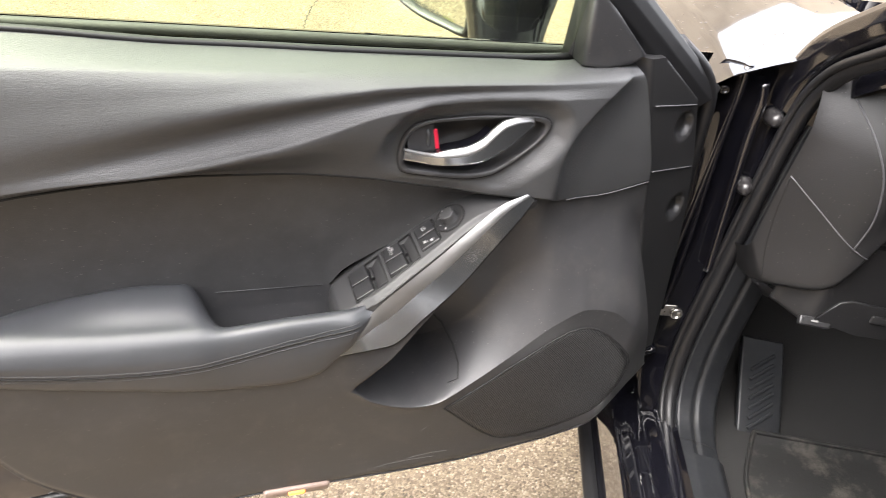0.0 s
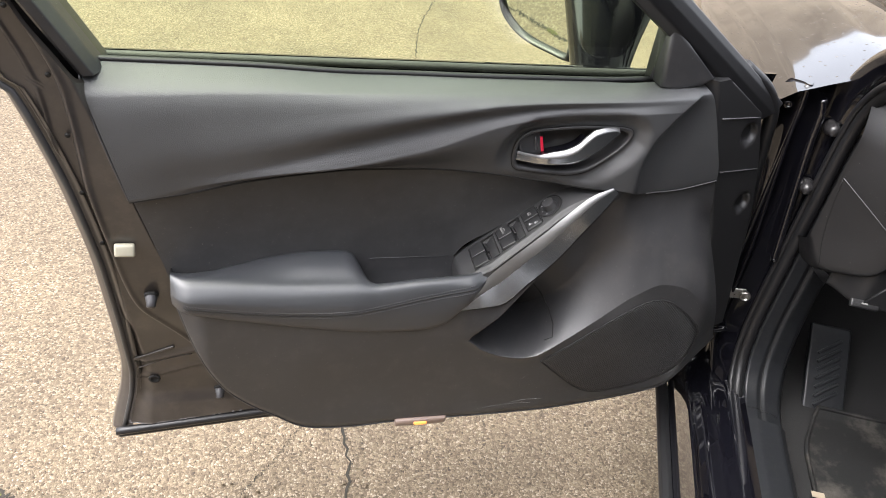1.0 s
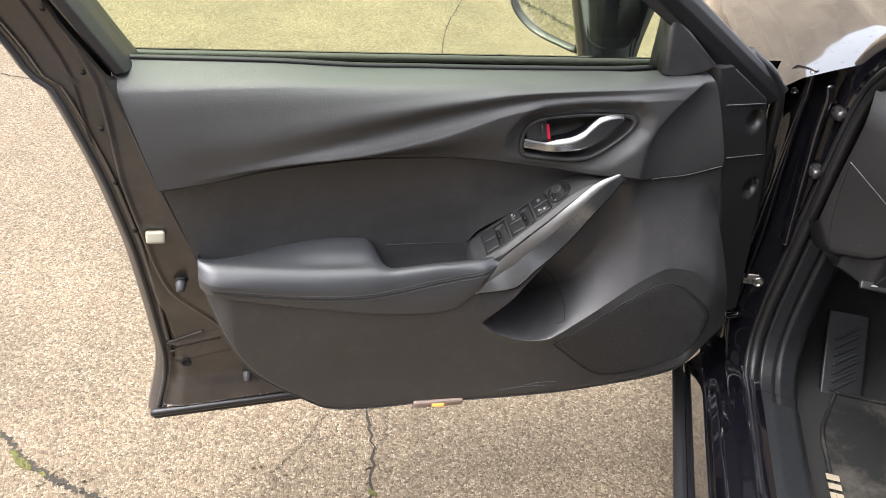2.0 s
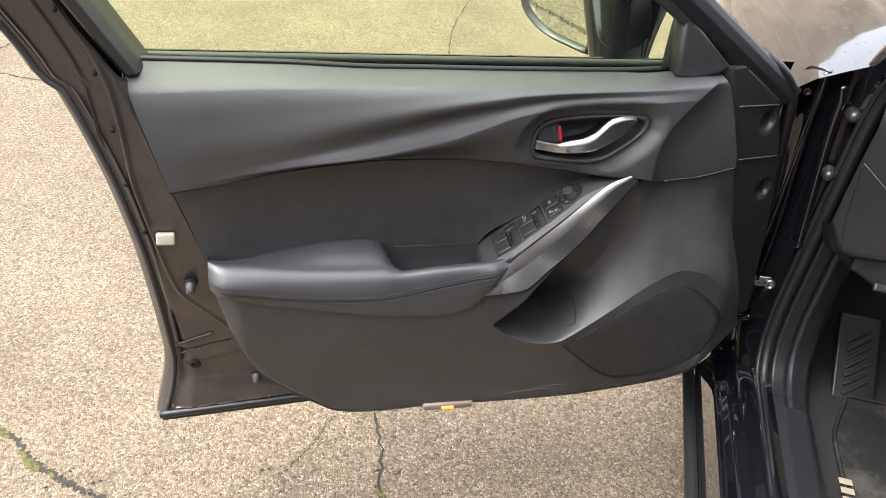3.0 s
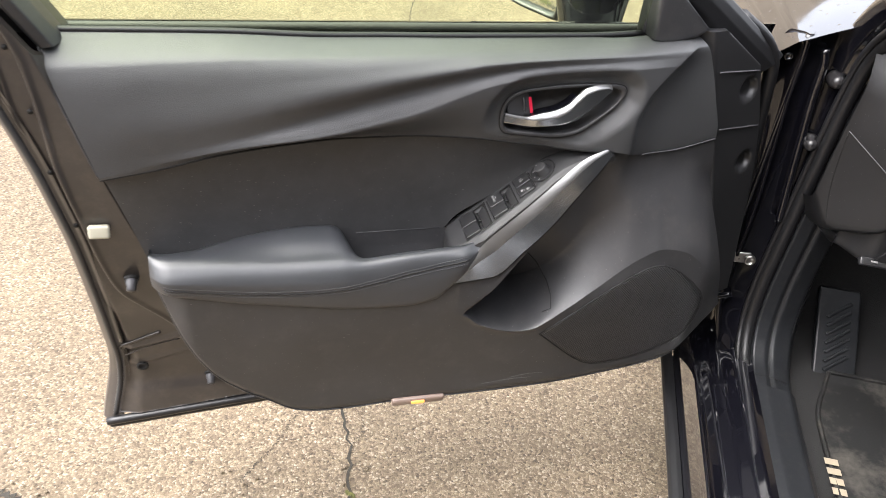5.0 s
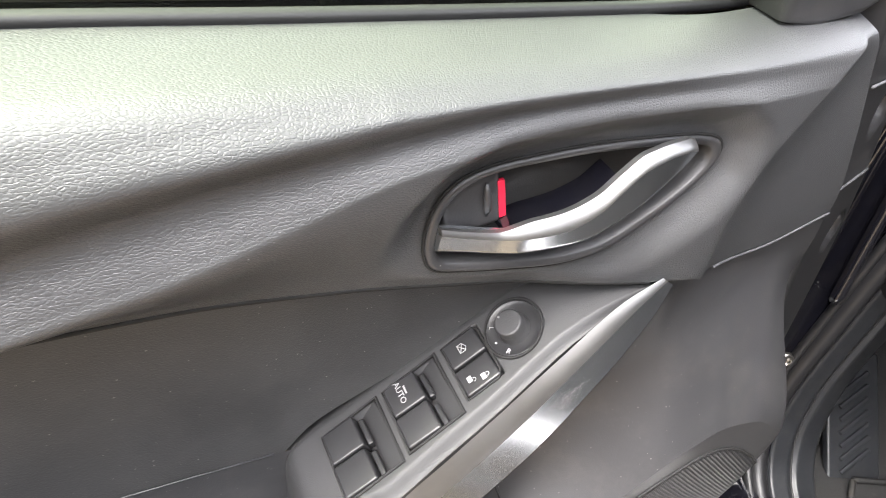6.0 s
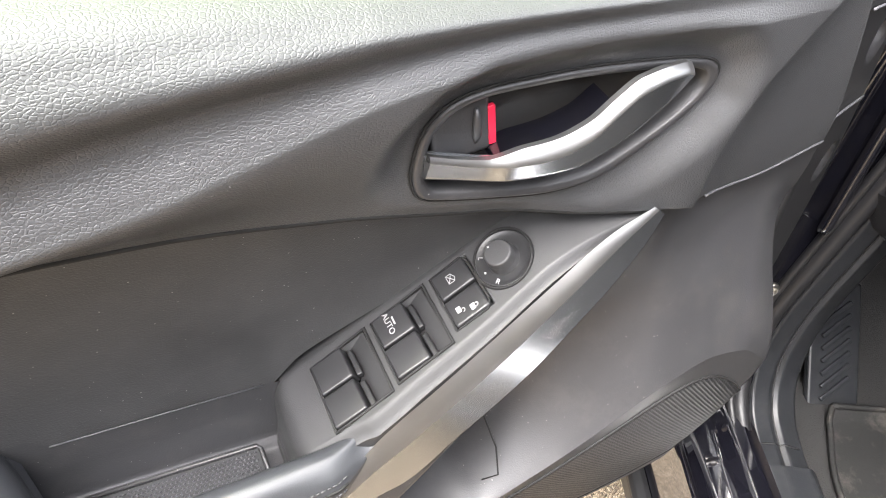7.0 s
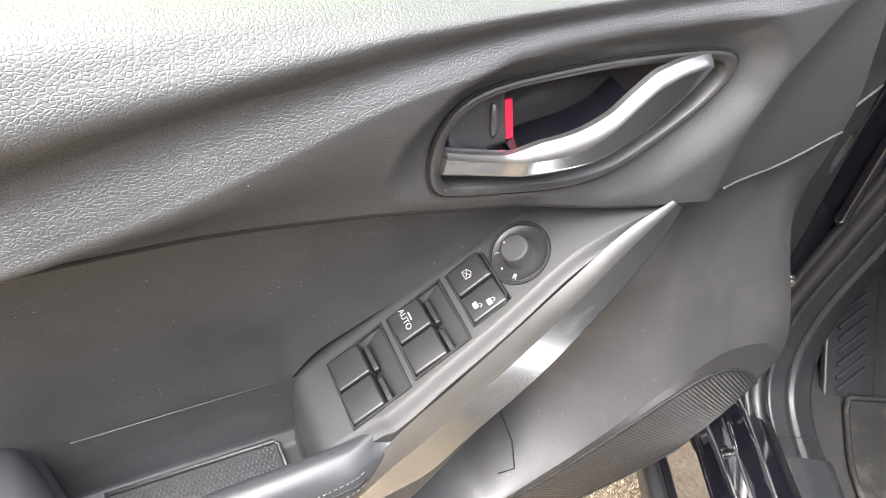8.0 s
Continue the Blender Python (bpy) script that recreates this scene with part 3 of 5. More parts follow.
stitch_drop = curve((-0.46, 0.022), (-0.35, 0.033), (-0.25, 0.036), (-0.12, 0.024), (0.0, 0.009))
tube("armrest_seam", arm_line(lambda x: stitch_drop(x) + 0.004, 0.0001), 0.0011, GAP, arm, "dark seam", sides=6)
for shift in (-0.001, 0.009):
    line = arm_line(lambda x: stitch_drop(x) + shift, 0.0003)
    bm = bmesh.new()
    for a, b in zip(line[::1], line[1:]):
        c, d = a.lerp(b, 0.1), a.lerp(b, 0.8)
        m = frame_of((c + d) / 2, d - c, (0, -1, 0.3))
        bmesh.ops.create_cube(bm, size=1, matrix=m @ Matrix.Diagonal(((d - c).length, 0.0009, 0.0008, 1)))
    part("stitching", bm, STITCH, arm, "row of grey thread stitches")


# pull cup behind the armrest rail
def cup(u, v):
    x = lerp(-0.225, -0.030, u)
    path = [(-0.0415, 0.6805 if x > -0.178 else 0.69), (-0.044, 0.655), (-0.050, 0.628), (-0.058, 0.622), (-0.080, 0.622), (-0.092, 0.626), (-0.097, 0.66)]
    k = v * (len(path) - 1)
    i = min(int(k), len(path) - 2)
    y, z = (lerp(a, b, k - i) for a, b in zip(path[i], path[i + 1]))
    return x, y, z


sheet("pull_cup", cup, 20, 36, HARD_PLASTIC, door, "moulded grab-handle cup", back=None)
tube("cup_edge", [(-0.176, -0.0425, 0.6805), (-0.11, -0.042, 0.681), (-0.046, -0.042, 0.6815)], 0.0006, GREY_PLASTIC, door, "thin pale edge", sides=6)
mat_insert = rounded("cup_liner", (0.112, 0.034, 0.004), pose(-0.108, -0.0725, 0.625), HARD_PLASTIC, door, "dimpled rubber liner", bevel=0.0015)
tube("liner_lip", [(-0.166, -0.0545, 0.6275), (-0.054, -0.0545, 0.6275), (-0.051, -0.058, 0.6275), (-0.051, -0.090, 0.6275)], 0.0016, HARD_PLASTIC, mat_insert, sides=6)
bm = bmesh.new()
for i in range(34):
    for j in range(10):
        m = pose(-0.160 + i * 0.0031 + (j % 2) * 0.00155, -0.0875 + j * 0.0031, 0.6273)
        bmesh.ops.create_cone(bm, cap_ends=True, segments=4, radius1=0.0015, radius2=0.0006, depth=0.0016, matrix=m)
tagged(part("liner_texture", bm, GREY_PLASTIC, mat_insert, "fine raised dimple texture"), kind="stuff")

# switch panel: a ramp rising towards the hinge side
RAMP_L, RAMP_A = Vector((0.752, 0, 0.659)).normalized(), Vector((0, -0.998, -0.06)).normalized()
RAMP_N = Vector((-0.658, -0.045, 0.751)).normalized()
RAMP_O = Vector((-0.014, -0.05, 0.70))
RAMP = Matrix((RAMP_L, RAMP_A, RAMP_N)).transposed().to_4x4()
RAMP.translation = RAMP_O
plate_in = curve((-0.062, 0.004), (-0.050, -0.006), (-0.041, -0.0115), (-0.004, -0.0175), (0.036, -0.0162), (0.091, -0.0116), (0.131, -0.0095), (0.167, -0.0094), (0.215, 0.010), (0.235, 0.026), (0.246, 0.040))
plate_out = curve((-0.062, 0.050), (-0.023, 0.0600), (0.012, 0.0645), (0.021, 0.0670), (0.066, 0.0637), (0.110, 0.0605), (0.156, 0.0553), (0.2, 0.0500), (0.246, 0.0460))
WELLS = [(-0.0025, 0.0435, 0.0012, 0.0508), (0.0492, 0.0925, 0.0022, 0.0492)]


def on_ramp(l, a, h=0.0):
    return RAMP_O + RAMP_L * l + RAMP_A * a + RAMP_N * h


def plate(u, v):
    l = lerp(-0.060, 0.246, u)
    a = lerp(plate_in(l), plate_out(l), v)
    h = -0.020 * step(-0.02, -0.065, l) ** 1.5 * 1.6 if l < -0.02 else 0
    h += -0.005 * step(0.86, 1.0, v) - 0.003 * step(0.15, 0.0, v) - 0.030 * max(0.0, (l - 0.155) / 0.084) ** 1.7
    for l0, l1, a0, a1 in WELLS:
        if l0 < l < l1 and a0 < a < a1:
            h -= 0.016
    if 0.098 < l < 0.126 and 0.003 < a < 0.0445:
        h -= 0.008
    if (l - 0.1466) ** 2 + (a - 0.0226) ** 2 < 0.0196 ** 2:
        h -= 0.008
    p = on_ramp(l, a, h)
    over = p.z - (seam_z(p.x) - 0.001)
    if over > 0:
        p.z -= over
    return p


switch_panel = sheet("switch_panel", plate, 260, 100, SWITCH_PLASTIC, door, "grey-black sloping switch panel", back=(0, 0.0, -0.01))


def ramp_pose(l, a, h=0.0, tilt=0.0):
    m = frame_of(on_ramp(l, a, h), RAMP_L, RAMP_N)
    return m @ pose(0, 0, 0, 0, tilt, 0)


def well(l0, l1, a0, a1):
    """A recess for two window buttons: sloped scoop in front, thin dark lip round it."""
    am, w, d = (a0 + a1) / 2, l1 - l0, a1 - a0
    rounded("button_well", (w * 0.5, d + 0.001, 0.003), ramp_pose(l1 - w * 0.25, am, -0.0088, -28), SWITCH_PLASTIC, switch_panel, "sloped finger scoop", bevel=0.001)
    ring = [on_ramp(l, a, 0.0003) for l, a in ((l0, a0), (l1, a0), (l1, a1), (l0, a1))]
    tube("well_lip", ring, 0.0014, GAP, switch_panel, sides=6, closed=True)
    for k in (0, 1):
        ac = a0 + d * (0.25 + 0.5 * k)
        b = rounded("window_switch", (0.0245, d * 0.475, 0.013), ramp_pose(l0 + 0.0132, ac, -0.0030, 5), BUTTON, switch_panel, "black rocker window switch", bevel=0.0018)
        rounded("switch_nose", (0.004, d * 0.40, 0.006), ramp_pose(l0 + 0.0275, ac + 0.001, -0.0065, 20), BUTTON, b, bevel=0.0012)


for w in WELLS:
    well(*w)
tube("lock_surround", [on_ramp(l, a, 0.0003) for l, a in ((0.0985, 0.0030), (0.1225, 0.0030), (0.126, 0.007), (0.126, 0.040), (0.1225, 0.0445), (0.0985, 0.0445))], 0.0010, GAP, switch_panel, "dark surround", sides=6, closed=True)
lock_a = rounded("window_lock_button", (0.0255, 0.0195, 0.010), ramp_pose(0.1118, 0.0133, -0.0025, 2), BUTTON, switch_panel, "square window-lock button", bevel=0.0018)
lock_b = rounded("door_lock_button", (0.0255, 0.0195, 0.010), ramp_pose(0.1118, 0.0343, -0.0025, 2), BUTTON, switch_panel, "door-lock rocker button", bevel=0.0018)

knob = turned("mirror_knob_dish", [(0.0192, -0.002), (0.0192, 0.0005), (0.0187, 0.0010), (0.0180, 0.0004), (0.0150, -0.0003), (0.0112, -0.0010), (0.0005, -0.0010)], ramp_pose(0.1466, 0.0226), BUTTON, switch_panel, "round dished mirror adjuster")
tube("knob_ring", [on_ramp(0.1466 + 0.0198 * math.cos(q), 0.0226 + 0.0198 * math.sin(q), 0.0006) for q in np.linspace(0, 2 * math.pi, 48, endpoint=False)], 0.0011, GAP, knob, "black ring", sides=6, closed=True)
turned("adjuster_knob", [(0.0115, -0.004), (0.0108, 0.0000), (0.0100, 0.0015), (0.0096, 0.0040), (0.0092, 0.0092), (0.0088, 0.0100), (0.0081, 0.0104), (0.0076, 0.0104), (0.0005, 0.0102)], ramp_pose(0.1466, 0.0226), SWITCH_PLASTIC, knob, "small round knob")


def on_button(l, a, h, turn=0.0):
    """A pose for print on the ramp, read from the seat."""
    return frame_of(on_ramp(l, a, h), RAMP_A, RAMP_N) @ pose(0, 0, 0, 0, 0, turn)


# satin trim strip along the ramp
STRIP = curves((0.0, -0.043, -0.1305, 0.640, -0.043, -0.1305, 0.6385), (0.2, 0.0065, -0.1170, 0.7015, 0.023, -0.1235, 0.641), (0.4, 0.041, -0.1140, 0.734, 0.067, -0.1210, 0.682),
               (0.6, 0.075, -0.1100, 0.764, 0.107, -0.1190, 0.728), (0.8, 0.112, -0.1060, 0.800, 0.143, -0.1145, 0.779), (0.93, 0.150, -0.1015, 0.832, 0.174, -0.1060, 0.816), (1.0, 0.179, -0.098, 0.842, 0.190, -0.0985, 0.834))


def strip_point(s, v):
    ux, uy, uz, lx, ly, lz = (f(s) for f in STRIP)
    up, low = Vector((ux, uy, uz)), Vector((lx, ly, lz))
    w = (low - up).length
    p = up.lerp(low, v)
    ridge = math.sin(math.pi / 2 * v / 0.38) if v < 0.38 else 1 - 0.45 * (v - 0.38) / 0.62
    out = Vector((-0.25, -0.85, 0.45)).normalized()
    return p + out * ridge * min(0.0048, w * 0.13)


strip = sheet("trim_strip", lambda u, v: strip_point(u, v * 0.38), 70, 10, SATIN, door, "scuffed satin-silver trim strip", back=None)
sheet("strip_face", lambda u, v: strip_point(u, 0.38 + v * 0.62), 70, 12, DARK_CHROME, strip, "darker polished side face", back=(0, 0.006, -0.004))
tube("strip_gap", [strip_point(s, 1.0) + Vector((0.002, 0.003, -0.002)) for s in np.linspace(0.02, 0.99, 60)], 0.0018, GAP, strip, sides=6)

# lower trim: apron, map pocket, speaker bulge
trim_low = curve((-0.466, 0.66), (-0.452, 0.60), (-0.435, 0.544), (-0.399, 0.464), (-0.36, 0.42), (-0.329, 0.396), (-0.275, 0.360), (-0.235, 0.353), (-0.193, 0.352),
                 (-0.117, 0.3565), (-0.028, 0.358), (0.153, 0.367), (0.265, 0.380), (0.35, 0.395), (0.40, 0.413), (0.44, 0.436), (0.47, 0.47), (0.482, 0.50))
right_edge = curve((0.372, 0.838), (0.409, 0.719), (0.448, 0.593), (0.468, 0.53), (0.483, 0.505))
strip_low = curve((-0.043, 0.634), (0.020, 0.645), (0.066, 0.688), (0.110, 0.742), (0.148, 0.795), (0.171, 0.824), (0.186, 0.826))
lip_z = curve((-0.47, 0.61), (-0.2, 0.565), (-0.04, 0.575), (-0.012, 0.566), (0.012, 0.546), (0.059, 0.526), (0.085, 0.522), (0.107, 0.5245), (0.128, 0.536), (0.155, 0.560), (0.2, 0.604), (0.26, 0.657),
              (0.30, 0.676), (0.34, 0.668), (0.39, 0.63), (0.44, 0.57), (0.482, 0.50))
strip_back = curve((-0.043, -0.127), (0.023, -0.120), (0.067, -0.117), (0.107, -0.115), (0.143, -0.110), (0.174, -0.102), (0.19, -0.093))
strip_skirt = curve((-0.03, 0.06), (0.0, 0.042), (0.02, 0.030), (0.07, 0.015), (0.12, 0.005), (0.19, 0.003))


front_top_y = curve(*[(x, upper_y(x, seam_z(x) + 0.004) + 0.0015) for x in np.linspace(0.19, 0.38, 20)])


def lower_top(x):
    if x < -0.043:
        return arm_low(x) - 0.002
    if x < 0.186:
        return min(strip_low(x), seam_z(x) - 0.003)
    return min(seam_z(x) - 0.0015, right_edge(x)) if x > 0.37 else seam_z(x) - 0.0015


def lower_y(x, z):
    """Depth of the lower trim: a plain apron, a map pocket scooped in under the strip, and the speaker bulge with its sloping top."""
    bot = trim_low(x)
    apron = lerp(-0.104, -0.124, step(0.38, 0.62, z)) - 0.006 * step(-0.1, 0.2, x)
    y = apron
    if x > -0.03:
        along = max(x * 0.75 + (z - 0.56) * 0.66, 0.0)
        hollow = -0.068 + 0.125 * (1 - step(-0.05, 0.20, along))
        plain = lerp(-0.099, -0.052, min(max((x - 0.245) / 0.165, 0.0), 1.0))
        front = lerp(plain, front_top_y(x), step(seam_z(x) - 0.09, seam_z(x) - 0.008, z)) if x > 0.18 else plain
        hollow = lerp(hollow, front, step(0.17, 0.28, x))
        above = z - lip_z(x)
        rise = step(-0.002, (lerp(0.010, 0.115, step(0.09, 0.22, x)) + 0.03 * step(0.27, 0.36, x)), above)
        below = (strip_low(x) - z) * 0.75
        skirt = (1 - step(strip_skirt(x), strip_skirt(x) + 0.016, below)) * step(0.215, 0.18, x)
        reach = lerp(0.010, 0.115, step(0.09, 0.22, x)) + 0.03 * step(0.27, 0.36, x)
        crisp = 1 - (1 - min(max(above / reach, 0.0), 1.0)) ** 1.8
        rise = lerp(rise, crisp, 0.8 * step(0.12, 0.18, x) * step(0.40, 0.31, x))
        y = lerp(apron, hollow, rise * step(-0.022, -0.004, x))
        y = lerp(y, lerp(strip_back(x), min(apron, -0.118), step(0.0, 0.05, below)), skirt)
        y -= 0.003 * math.exp(-(above / 0.008) ** 2) * step(-0.03, 0.0, x) * step(0.16, 0.10, x)
        y += 0.035 * step(0.385, 0.485, x) * (1 - rise)
    y += 0.007 * max(0.0, 1 - (z - bot) / 0.02) ** 2
    y += 0.018 * step(-0.42, -0.47, x)
    return min(y, 0.065)


def lower_trim(u, v):
    x = lerp(-0.465, 0.482, u)
    bot = trim_low(x)
    top = max(lower_top(x), bot + 0.002)
    mid = min(max(lip_z(x), lerp(bot, top, 0.1)), lerp(bot, top, 0.9))
    z = lerp(bot, mid, 1 - (1 - v / 0.45) ** 1.4) if v < 0.45 else lerp(mid, top, ((v - 0.45) / 0.55) ** 1.4)
    return x, lower_y(x, z), z


lower = sheet("lower_trim", lower_trim, 340, 230, HARD_PLASTIC, door, "black hard-plastic lower panel with map pocket", back=(0, 0.004, -0.006))
tube("pocket_joint", [(x, lower_y(x, z) - 0.0006, z) for x, z in ((0.079, 0.636), (0.095, 0.632), (0.113, 0.617), (0.13, 0.598), (0.143, 0.577), (0.1435, 0.566), (0.139, 0.553), (0.128, 0.543))], 0.0008, GAP, lower, sides=5)
tube("front_joint", [(x, upper_y(x, seam_z(x) + 0.002) - 0.0004, seam_z(x) - 0.001) for x in np.linspace(0.246, 0.373, 24)], 0.0011, GREY_PLASTIC, door, "pale-edged panel joint", sides=6)

GRILLE = [(0.124, 0.507), (0.150, 0.531), (0.175, 0.554), (0.201, 0.579), (0.227, 0.601), (0.254, 0.622), (0.28, 0.638), (0.296, 0.643), (0.312, 0.643), (0.330, 0.636),
          (0.347, 0.625), (0.375, 0.602), (0.398, 0.578), (0.411, 0.556), (0.416, 0.532), (0.415, 0.503), (0.404, 0.474), (0.384, 0.453), (0.358, 0.437), (0.328, 0.424), (0.295, 0.415),
          (0.262, 0.412), (0.238, 0.414), (0.22, 0.421), (0.198, 0.437), (0.174, 0.459), (0.148, 0.484)]


def grille():
    bm = bmesh.new()
    cx, cz = 0.285, 0.528
    rings = []
    for k in range(13):
        s = 1 - k / 13
        rings.append([bm.verts.new((cx + (x - cx) * s, min(lower_y(cx + (x - cx) * s, cz + (z - cz) * s), -0.060) - 0.0012 - 0.002 * (1 - s), cz + (z - cz) * s)) for x, z in GRILLE])
    n = len(GRILLE)
    for a, b in zip(rings, rings[1:]):
        for i in range(n):
            bm.faces.new((a[i], a[(i + 1) % n], b[(i + 1) % n], b[i]))
    bm.faces.new(rings[-1])
    skirt = [bm.verts.new(v.co + Vector((0, 0.008, 0))) for v in rings[0]]
    for i in range(n):
        bm.faces.new((skirt[i], skirt[(i + 1) % n], rings[0][(i + 1) % n], rings[0][i]))
    bmesh.ops.recalc_face_normals(bm, faces=bm.faces)
    g = part("speaker_grille", bm, MESH, door, "black mesh speaker grille")
    tube("grille_rim", [(x, min(lower_y(x, z), -0.06) - 0.0004, z) for x, z in GRILLE], 0.0016, GAP, g, sides=6, closed=True)


grille()

# courtesy lamp in the lower edge
lamp = rounded("courtesy_lamp", (0.094, 0.026, 0.018), pose(-0.071, -0.094, 0.3595, 12, -0.5, 0), LENS, door, "lit amber courtesy lamp", bevel=0.005)
rounded("bulb_glow", (0.024, 0.006, 0.007), pose(-0.072, -0.1075, 0.3580), GLOW, lamp, "glowing bulb", bevel=0.003)

# inner door handle
def bezel_y(x, z=0.897):
    return -0.070 - (x - 0.02) * 0.07 + 0.06 * (z - 0.897)


def ring_sheet(name, loops, mat, parent, label=""):
    """A band of faces through closed loops of equal length."""
    bm = bmesh.new()
    rows = [[bm.verts.new(p) for p in loop] for loop in loops]
    n = len(rows[0])
    for a, b in zip(rows, rows[1:]):
        for i in range(n):
            bm.faces.new((a[i], a[(i + 1) % n], b[(i + 1) % n], b[i]))
    bmesh.ops.recalc_face_normals(bm, faces=bm.faces)
    return part(name, bm, mat, parent, label)


def smooth_loop(pts, n=90):
    """A closed loop of n points, rounded through pts (x, z)."""
    m = len(pts)
    out = []
    for i in range(n):
        k = i * m / n
        j, t = int(k), k - int(k)
        p = [pts[(j + d) % m] for d in (-1, 0, 1, 2)]
        out.append(tuple(0.5 * (2 * b + (c - a) * t + (2 * a - 5 * b + 4 * c - d) * t * t + (3 * b - a - 3 * c + d) * t ** 3) for a, b, c, d in zip(*p)))
    return out


def scaled(loop, sx, sz):
    return [(0.106 + (x - 0.106) * sx, 0.897 + (z - 0.897) * sz) for x, z in loop]


LOOP = smooth_loop(BEZEL)
bezel = ring_sheet("handle_bezel", [
    [(x, bezel_y(x, z) + 0.010, z) for x, z in scaled(LOOP, 1.0, 1.0)],
    [(x, bezel_y(x, z) - 0.0014, z) for x, z in scaled(LOOP, 1.0, 1.0)],
    [(x, bezel_y(x, z) - 0.0030, z) for x, z in scaled(LOOP, 0.99, 0.975)],
    [(x, bezel_y(x, z) - 0.0032, z) for x, z in scaled(LOOP, 0.975, 0.945)],
    [(x, bezel_y(x, z) - 0.0022, z) for x, z in scaled(LOOP, 0.945, 0.885)],
    [(x, bezel_y(x, z) - 0.0016, z) for x, z in scaled(LOOP, 0.935, 0.865)],
    [(x, bezel_y(x, z) + 0.006, z) for x, z in scaled(LOOP, 0.92, 0.835)],
], HARD_PLASTIC, door, "black handle bezel")
tube("bezel_gap", [(x, bezel_y(x, z) - 0.0010, z) for x, z in scaled(LOOP, 1.006, 1.012)], 0.0009, GAP, bezel, sides=5, closed=True)
bm = bmesh.new()
rows = []
for s, d in ((1, 0.004), (0.98, 0.014), (0.92, 0.022), (0.75, 0.028), (0.45, 0.031), (0.1, 0.032)):
    rows.append([bm.verts.new((0.106 + (x - 0.106) * 0.925 * s, bezel_y(x, z) + d, 0.897 + (z - 0.897) * 0.845 * s)) for x, z in LOOP])
for a, b in zip(rows, rows[1:]):
    for i in range(len(LOOP)):
        bm.faces.new((a[i], a[(i + 1) % len(LOOP)], b[(i + 1) % len(LOOP)], b[i]))
bm.faces.new(rows[-1])
bmesh.ops.recalc_face_normals(bm, faces=bm.faces)
part("handle_bowl", bm, SWITCH_PLASTIC, bezel, "deep grey-black bowl")

LEVER = curves((0.0235, 0.893, 0.8895, 0.877, -0.075), (0.040, 0.890, 0.8865, 0.875, -0.077), (0.055, 0.889, 0.885, 0.8735, -0.080), (0.070, 0.8935, 0.8865, 0.8745, -0.085),
               (0.092, 0.899, 0.8900, 0.8765, -0.088), (0.110, 0.909, 0.9000, 0.879, -0.0895), (0.121, 0.922, 0.9135, 0.884, -0.090), (0.134, 0.9335, 0.9265, 0.892, -0.090),
               (0.152, 0.937, 0.932, 0.907, -0.0885), (0.163, 0.937, 0.9325, 0.918, -0.0865), (0.171, 0.935, 0.930, 0.926, -0.084))


def lever_point(s, v, face):
    """A bright upper facet above a soft ridge, and the flatter face below it."""
    x = lerp(0.0235, 0.171, s)
    top, ridge, low, y = (f(x) for f in LEVER)
    if face:
        return x, y - 0.0035 + 0.0012 * v + 0.0030 * max(0.0, (v - 0.8) / 0.2) ** 2, lerp(ridge, low, v)
    depth = lerp(0.0014, 0.0056, step(0.050, 0.078, x))
    return x, y - 0.0035 + depth * (1 - math.sin(math.pi / 2 * v)), lerp(top, ridge, v)


sheet("lever_top", lambda u, v: lever_point(u, v, False), 90, 10, SATIN, bezel, "bright satin upper edge of the lever", back=(0, 0.004, -0.001))
sheet("lever_face", lambda u, v: lever_point(u, v, True), 90, 10, DARK_CHROME, bezel, "darker lower face of the lever", back=(0, 0.010, 0.001))


def lever_web(u, v):
    """The hidden back of the lever, curving into the bowl."""
    s = lerp(0.26, 0.66, u)
    x, y, z = lever_point(s, 0.02, False)
    return x, y + 0.003 + 0.017 * v, z - 0.003 + 0.002 * math.sin(math.pi * u) * math.sin(math.pi / 2 * v)


sheet("lever_web", lever_web, 24, 10, PAINT, bezel, "dark curved web behind the lever", back=(0, 0.002, -0.003))
lock = rounded("lock_tab", (0.034, 0.016, 0.036), pose(0.0445, -0.0605, 0.8985, -7, -13, 0), HARD_PLASTIC, bezel, "black lock tab", bevel=0.004)
tube("lock_rib", [(0.0495, -0.0690, 0.9125), (0.0515, -0.0700, 0.905), (0.0535, -0.0695, 0.896), (0.0545, -0.0680, 0.889)], lambda t: 0.0022 * math.sin(math.pi * (0.1 + 0.8 * t)) + 0.0004, HARD_PLASTIC, lock, sides=8)
rounded("red_marker", (0.0044, 0.003, 0.0235), pose(0.0622, -0.0672, 0.9002, -7, -13, 0), RED, lock, "bright red unlocked marker", bevel=0.0006)

# print on the buttons
lettering("AUTO", 0.0058, on_button(0.0615, 0.0125, 0.0048), PRINT, switch_panel)
rounded("print_bar", (0.006, 0.0012, 0.0003), on_button(0.0655, 0.0125, 0.0046), PRINT, switch_panel, bevel=0.0001)
lettering("R", 0.0050, on_button(0.1361, 0.0342, 0.0003, 35), PRINT, knob)
lettering("L", 0.0044, on_button(0.1342, 0.0131, 0.0003, -40), PRINT, knob)
for l, a in ((0.1320, 0.0238), (0.1435, 0.0160)):
    turned("print_dot", [(0.0008, 0), (0.0008, 0.0004)], ramp_pose(l, a, -0.0001 if a > 0.02 else 0.0105), PRINT, knob, sides=10)


